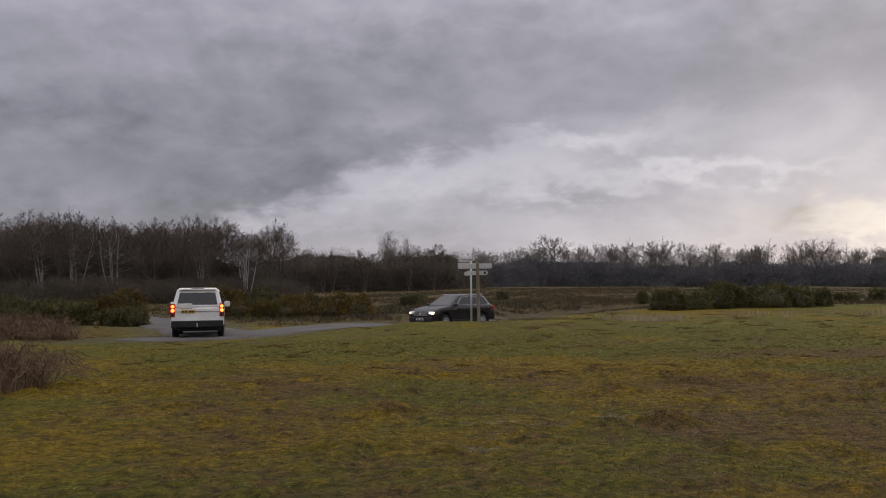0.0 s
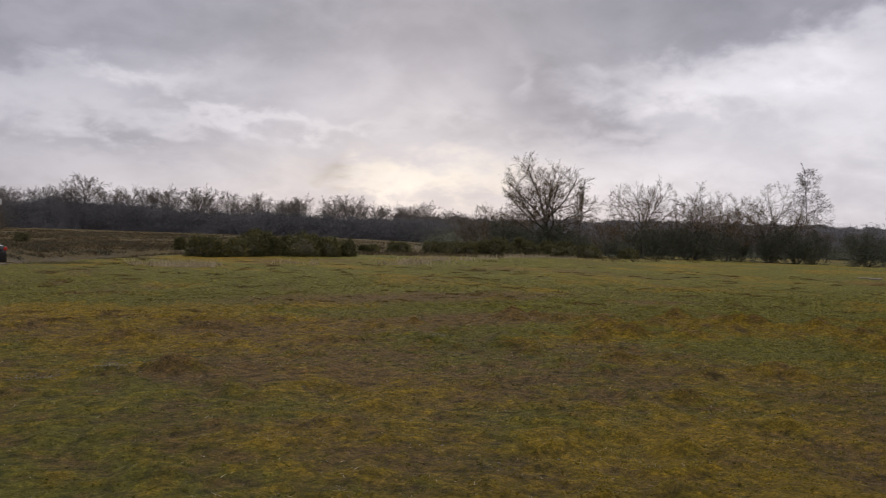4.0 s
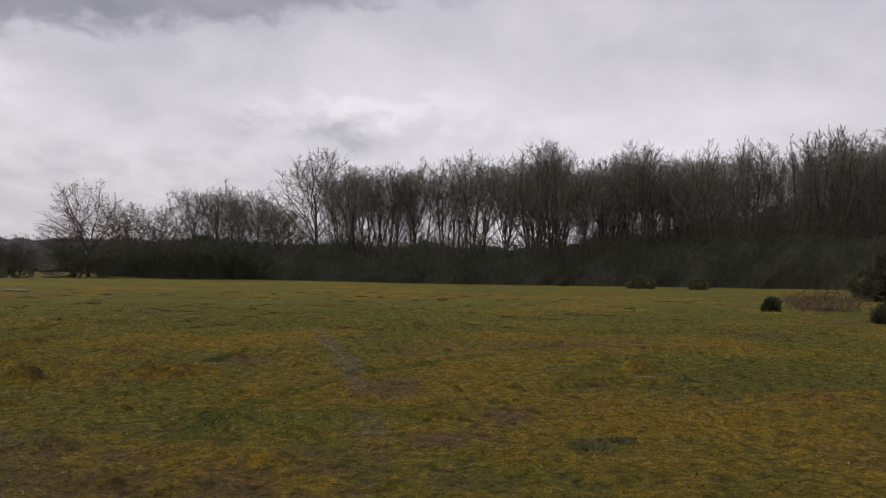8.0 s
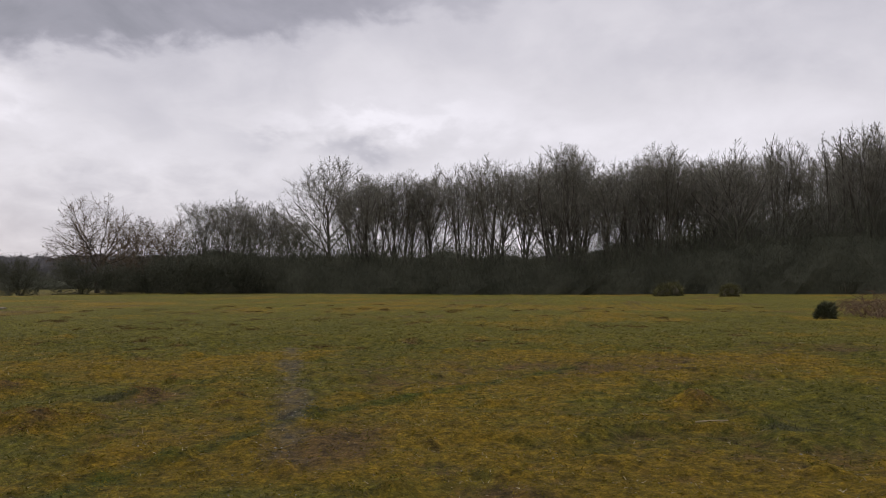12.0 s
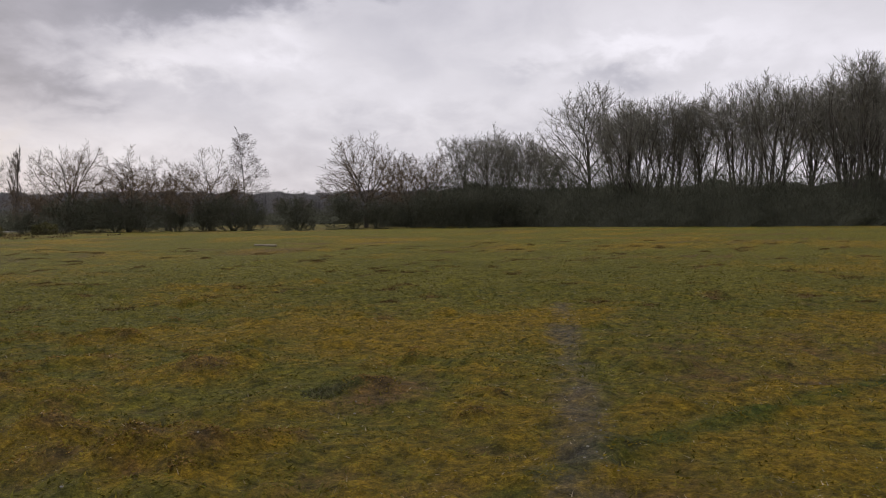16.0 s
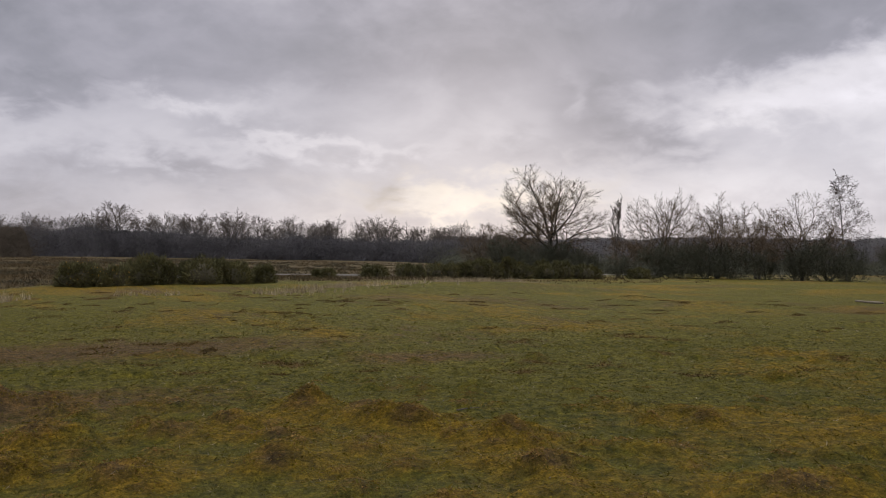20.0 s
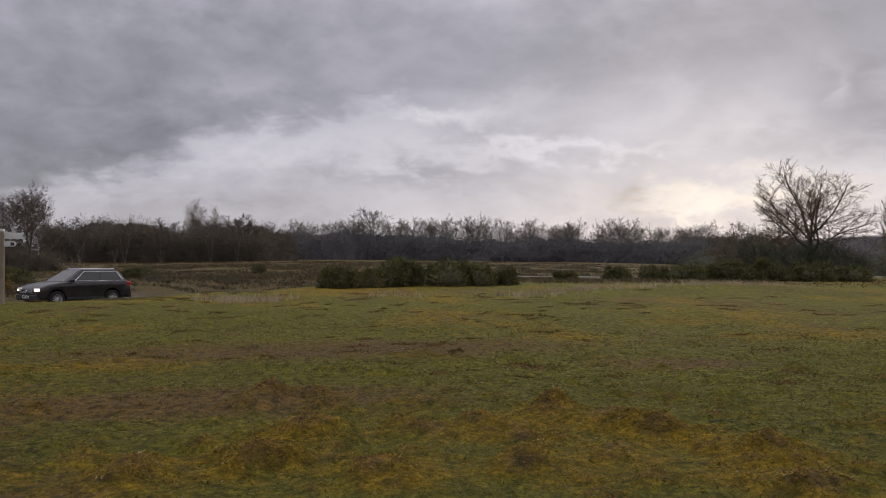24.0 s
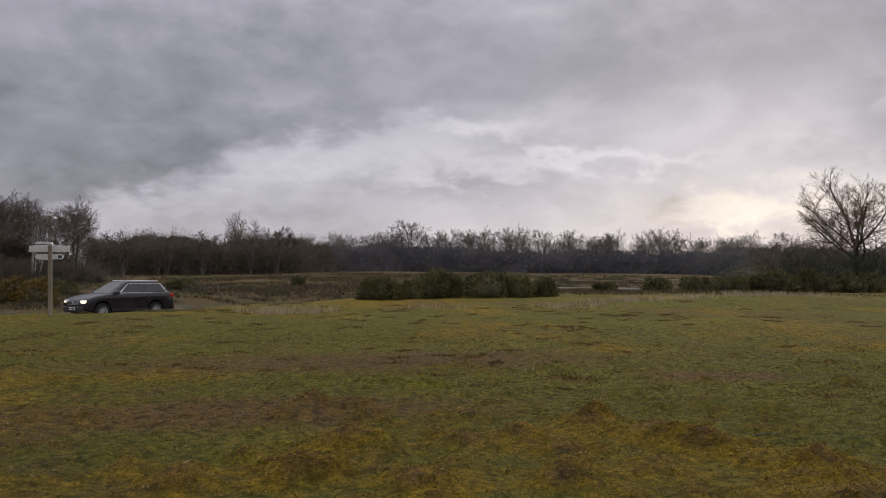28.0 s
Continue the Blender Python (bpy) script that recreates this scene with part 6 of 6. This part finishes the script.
tufts("dead_grass", _g, dx_, dy_, 2, (0.018, 0.05), (0.0014, 0.0028), 2.2, M_STRAW, "bleached dead grass blades in the turf", 0.7 + 0.6 * np.clip(dr_ / 14, 0, 1.6))
# shaggy heather-like tussocks on the mounds
mx_, my_, ms_ = [], [], []
for px, py, pr, ph in MOUNDS:
    n = int(20 + 1200 * pr * pr + 500 * ph)
    a, q = _g.uniform(0, 6.28, n), np.sqrt(_g.uniform(0, 1, n)) * pr * 1.15
    mx_.append(px + np.cos(a) * q)
    my_.append(py + np.sin(a) * q)
    ms_.append(q / pr)
mx_, my_, ms_ = np.concatenate(mx_), np.concatenate(my_), np.concatenate(ms_)
half = ms_ + _g.normal(0, 0.2, len(ms_)) < 0.62
tufts("mound_heather", _g, mx_[half], my_[half], 4, (0.012, 0.034), (0.0025, 0.005), 2.6, M_MOUND, "brown shaggy growth on the small mounds")
tufts("mound_moss", _g, mx_[~half], my_[~half], 4, (0.010, 0.030), (0.0025, 0.005), 2.6, M_MOSS, "ochre moss on the small mounds")
# flat brown tussocks farther off
ux_, uy_ = [], []
for px, py, pr in TUSSOCKS:
    n = int(20 + 160 * pr)
    ux_.append(px + _g.normal(0, 0.6 * pr, n))
    uy_.append(py + _g.normal(0, 0.45 * pr, n))
ux_, uy_ = np.concatenate(ux_), np.concatenate(uy_)
tufts("brown_tussocks", _g, ux_, uy_, 3, (0.025, 0.06), (0.003, 0.007), 1.3, M_TUSSOCK, "flattened brown tussocks in the turf")
# dark rush clumps in the turf
for rx_, ry_, rr_ in ((9.33, 0.89, 0.24), (9.62, 0.62, 0.16), (13.2, -0.6, 0.2), (14.3, 6.0, 0.2), (4.2, 36.5, 1.6), (7.5, 41.0, 1.6)):
    n = int(160 + 260 * rr_)
    a, q = _g.uniform(0, 6.28, n), np.sqrt(_g.uniform(0, 1, n)) * rr_
    ob = tufts("rush_clump", _g, rx_ + np.cos(a) * q, ry_ + np.sin(a) * q * 0.6, 3, (0.02, 0.05), (0.002, 0.004), 1.1, M_GORSE, "dark green rushes in a damp hollow", np.full(n, 1.0 + rr_))

# heather and rough grass of the open heath beyond the lane
n = 34000
ha = np.radians(_g.triangular(-46, 0, 46, n))
hr = 38 + 190 * _g.uniform(0, 1, n) ** 1.5
hx, hy = HUB[0] + np.sin(ha) * hr, HUB[1] + np.cos(ha) * hr
ok = (hy > 41 + 12 * smooth(2, 9, hx) + 4 * _g.uniform(-1, 1, n)) & (np.minimum(off_line(hx, hy, LINE_MAIN[::3]), off_line(hx, hy, LINE_SIDE[::3])) > 3.2) & (fbm(hx * 0.12, hy * 0.12, 71, 3) > 0.47)
hx, hy, hr = hx[ok], hy[ok], hr[ok]
tufts("heather", _g, hx, hy, 6, (0.08, 0.26), (0.010, 0.024), 0.8, M_HEATHER, "dark winter heather on the heath", 0.8 + hr / 160, 0.16)
n = 9000
ha = np.radians(_g.triangular(-46, 0, 46, n))
hr = 40 + 120 * _g.uniform(0, 1, n) ** 1.4
hx, hy = HUB[0] + np.sin(ha) * hr, HUB[1] + np.cos(ha) * hr
ok = (hy > 42 + 8 * smooth(2, 9, hx)) & (off_line(hx, hy, LINE_MAIN[::3]) > 3) & (fbm(hx * 0.10 + 9, hy * 0.10, 73, 3) > 0.52)
tufts("rough_grass", _g, hx[ok], hy[ok], 4, (0.10, 0.28), (0.008, 0.018), 0.8, M_ROUGH, "bleached rough grass on the heath", 0.8 + hr[ok] / 160, 0.10)
# low dark clumps of heather standing out of it
n = 900
ha = np.radians(_g.triangular(-40, -4, 34, n))
hr = 44 + 150 * _g.uniform(0, 1, n) ** 1.3
hx, hy = HUB[0] + np.sin(ha) * hr, HUB[1] + np.cos(ha) * hr
ok = (hy > 46 + 10 * smooth(2, 9, hx)) & (np.minimum(off_line(hx, hy, LINE_MAIN[::3]), off_line(hx, hy, LINE_SIDE[::3])) > 3.4) & (fbm(hx * 0.06, hy * 0.06, 79, 2) > 0.42)
hx, hy, hr = hx[ok], hy[ok], hr[ok]
k = np.repeat(np.arange(len(hx)), 40)
qx, qy = hx[k] + _g.normal(0, 0.55, len(k)), hy[k] + _g.normal(0, 0.35, len(k))
tufts("heather_clumps", _g, qx, qy, 2, (0.16, 0.36), (0.012, 0.026), 0.55, M_GORSE_CORE, "dark clumps of old heather on the heath", (0.7 + hr / 260)[k], 0.08)
# tall pale grass stems along the crest before the lane
n = 3200
cx = _g.uniform(6.5, 34, n)
cy = 34.0 + 0.12 * (cx - 4) + _g.normal(0, 1.1, n) + 3.5 * smooth(10, 30, cx)
ok = fbm(cx * 0.35, cy * 0.25, 75, 3) > 0.53
tufts("pale_grass", _g, cx[ok], cy[ok], 4, (0.12, 0.36), (0.005, 0.010), 0.35, M_STRAW, "tall pale dead grass along the rise", np.full(ok.sum(), 1.0))


def bramble(x, y, rx, ry, rz, canes, label, seed, mat=None, r=0.008, litter=0.62):
    rng = np.random.default_rng(seed)
    A, B, R0, R1 = [], [], [], []
    for _ in range(canes):
        a, q = rng.uniform(0, 6.28), math.sqrt(rng.uniform(0, 1))
        p = np.array([math.cos(a) * q * rx, math.sin(a) * q * ry, 0.0])
        reach = rng.uniform(0.5, 1.0) * (1 - 0.5 * q)
        b = rng.uniform(0, 6.28)
        span = rng.uniform(0.3, 1.0) * min(rx, ry) * 1.2
        pts = [p + np.array([math.cos(b) * span * t, math.sin(b) * span * t, 4 * rz * reach * t * (1.12 - t)]) + rng.normal(0, 0.03, 3) for t in np.linspace(0, 1, 7)]
        for i in range(6):
            A.append(pts[i])
            B.append(pts[i + 1])
            R0.append(r * (1 - 0.1 * i))
            R1.append(r * (0.9 - 0.1 * i))
            if rng.uniform() < 0.7:
                A.append(pts[i])
                B.append(pts[i] + rng.normal(0, 0.13, 3) + np.array([0, 0, 0.06]))
                R0.append(r * 0.5)
                R1.append(r * 0.2)
    A, B = np.array(A), np.array(B)
    A[:, 2], B[:, 2] = np.maximum(A[:, 2], 0.01), np.maximum(B[:, 2], 0.01)
    root = new("bramble_bush")
    root.matrix_basis = pose(x, y, gz(x, y) - 0.03)
    part("tangle", mesh_from("tangle", *join([tubes(A, B, np.array(R0), np.array(R1), 3)]), mat or M_BRAMBLE, False), root)
    part("core", lump_mesh("core", seed, rx * litter, ry * litter, rz * litter * 0.88, 0.35, M_HEATHER), root, "dead brown litter inside")
    return tagged(root, label, "bush")


BROWN = "tangled reddish-brown leafless bramble bush"
bramble(-7.6, 13.6, 1.2, 1.0, 0.85, 420, BROWN, 301)
bramble(-9.0, 14.6, 1.3, 1.1, 1.0, 420, BROWN, 302)
for i, (x, y, s) in enumerate(((-14.6, 30.6, 1.5), (-16.6, 29.6, 1.6), (-19.0, 30.5, 1.7), (-21.5, 31.5, 1.8), (-17.0, 34.5, 1.7), (-24, 33, 2.0), (-20, 37, 2.0), (-24.5, 39, 2.0))):
    bramble(x, y, s, s * 0.7, 0.75 + 0.1 * (i % 3), 200, "dry brown bramble and bracken beside the lane", 310 + i, M_BRAMBLE, 0.012)
# broken leafless shrub between the junipers
bramble(33.5, -8.6, 1.7, 1.2, 0.75, 150, "collapsed grey-brown leafless shrub on the turf", 330, M_BRAMBLE, 0.009, 0.3)
bramble(28.0, -11.5, 2.2, 0.8, 0.25, 110, "fallen grey branches lying on the turf", 331, M_BRAMBLE, 0.012, 0.1)


def stick(x, y, length, r, turn, label, mat, name="stick"):
    bm = bmesh.new()
    n, sides = 7, 7
    rings = []
    for i in range(n):
        t = i / (n - 1)
        rr = r * (1 - 0.4 * t) * (0.9 + 0.2 * ((i * 37) % 5) / 5)
        px = (t - 0.5) * length
        rings.append([bm.verts.new((px, 0.06 * length * math.sin(3 * t) + rr * math.cos(a), r * 0.9 + rr * math.sin(a))) for a in [2 * math.pi * k / sides for k in range(sides)]])
    for a, b in zip(rings, rings[1:]):
        for k in range(sides):
            bm.faces.new((a[k], a[(k + 1) % sides], b[(k + 1) % sides], b[k]))
    bm.faces.new(rings[0])
    bm.faces.new(rings[-1])
    ob = new(name, mesh_of(bm, name, mat, True))
    ob.matrix_basis = pose(x, y, gz(x, y), 0, 0, turn)
    return tagged(ob, label, "branch")


stick(14.2, 11.4, 0.30, 0.008, 10, "short grey stick lying on the turf", M_BARK)
stick(39.7, 25.8, 1.9, 0.055, 67, "weathered fallen log lying on the turf", M_POST, "fallen_log")
stick(13.2, 0.0, 0.30, 0.008, -70, "short pale stick lying on the turf", M_STRAW)
# scattered pale stones and droppings in the turf
sx_, sy_, sr_ = scatter_field(_g, 260, 3, 17, 1.3)
wx_ = np.concatenate([px + _g.normal(0, rx * 0.6, 60) for px, py, rx, ry in WHITE_STONES[3:]])
wy_ = np.concatenate([py + _g.normal(0, ry * 0.6, 60) for px, py, rx, ry in WHITE_STONES[3:]])
pl = PATH_LINE[_g.integers(len(PATH_LINE), size=150)] + _g.normal(0, 0.13, (150, 2))
sx_, sy_ = np.concatenate([sx_, wx_, pl[:, 0]]), np.concatenate([sy_, wy_, pl[:, 1]])
bm = bmesh.new()
bmesh.ops.create_icosphere(bm, subdivisions=1, radius=1)
tmp = bpy.data.meshes.new("pebble_shape")
bm.to_mesh(tmp)
bm.free()
shape = np.array([v.co for v in tmp.vertices])
sf = np.array([p.vertices for p in tmp.polygons])
bpy.data.meshes.remove(tmp)
k = len(sx_)
size = _g.uniform(0.003, 0.009, k)[:, None, None] * np.stack([_g.uniform(0.7, 1.4, k), _g.uniform(0.7, 1.4, k), _g.uniform(0.4, 0.8, k)], -1)[:, None, :]
co = shape[None] * size + np.stack([sx_, sy_, ground_z(sx_, sy_) + 0.012], -1)[:, None, :]
ff = sf[None] + (np.arange(k) * len(shape))[:, None, None]
tagged(new("pebbles", mesh_from("pebbles", co.reshape(-1, 3), ff.reshape(-1, 3), M_PEBBLE)), "small pale pebbles and flints in the turf", "pebbles", kind="stuff")
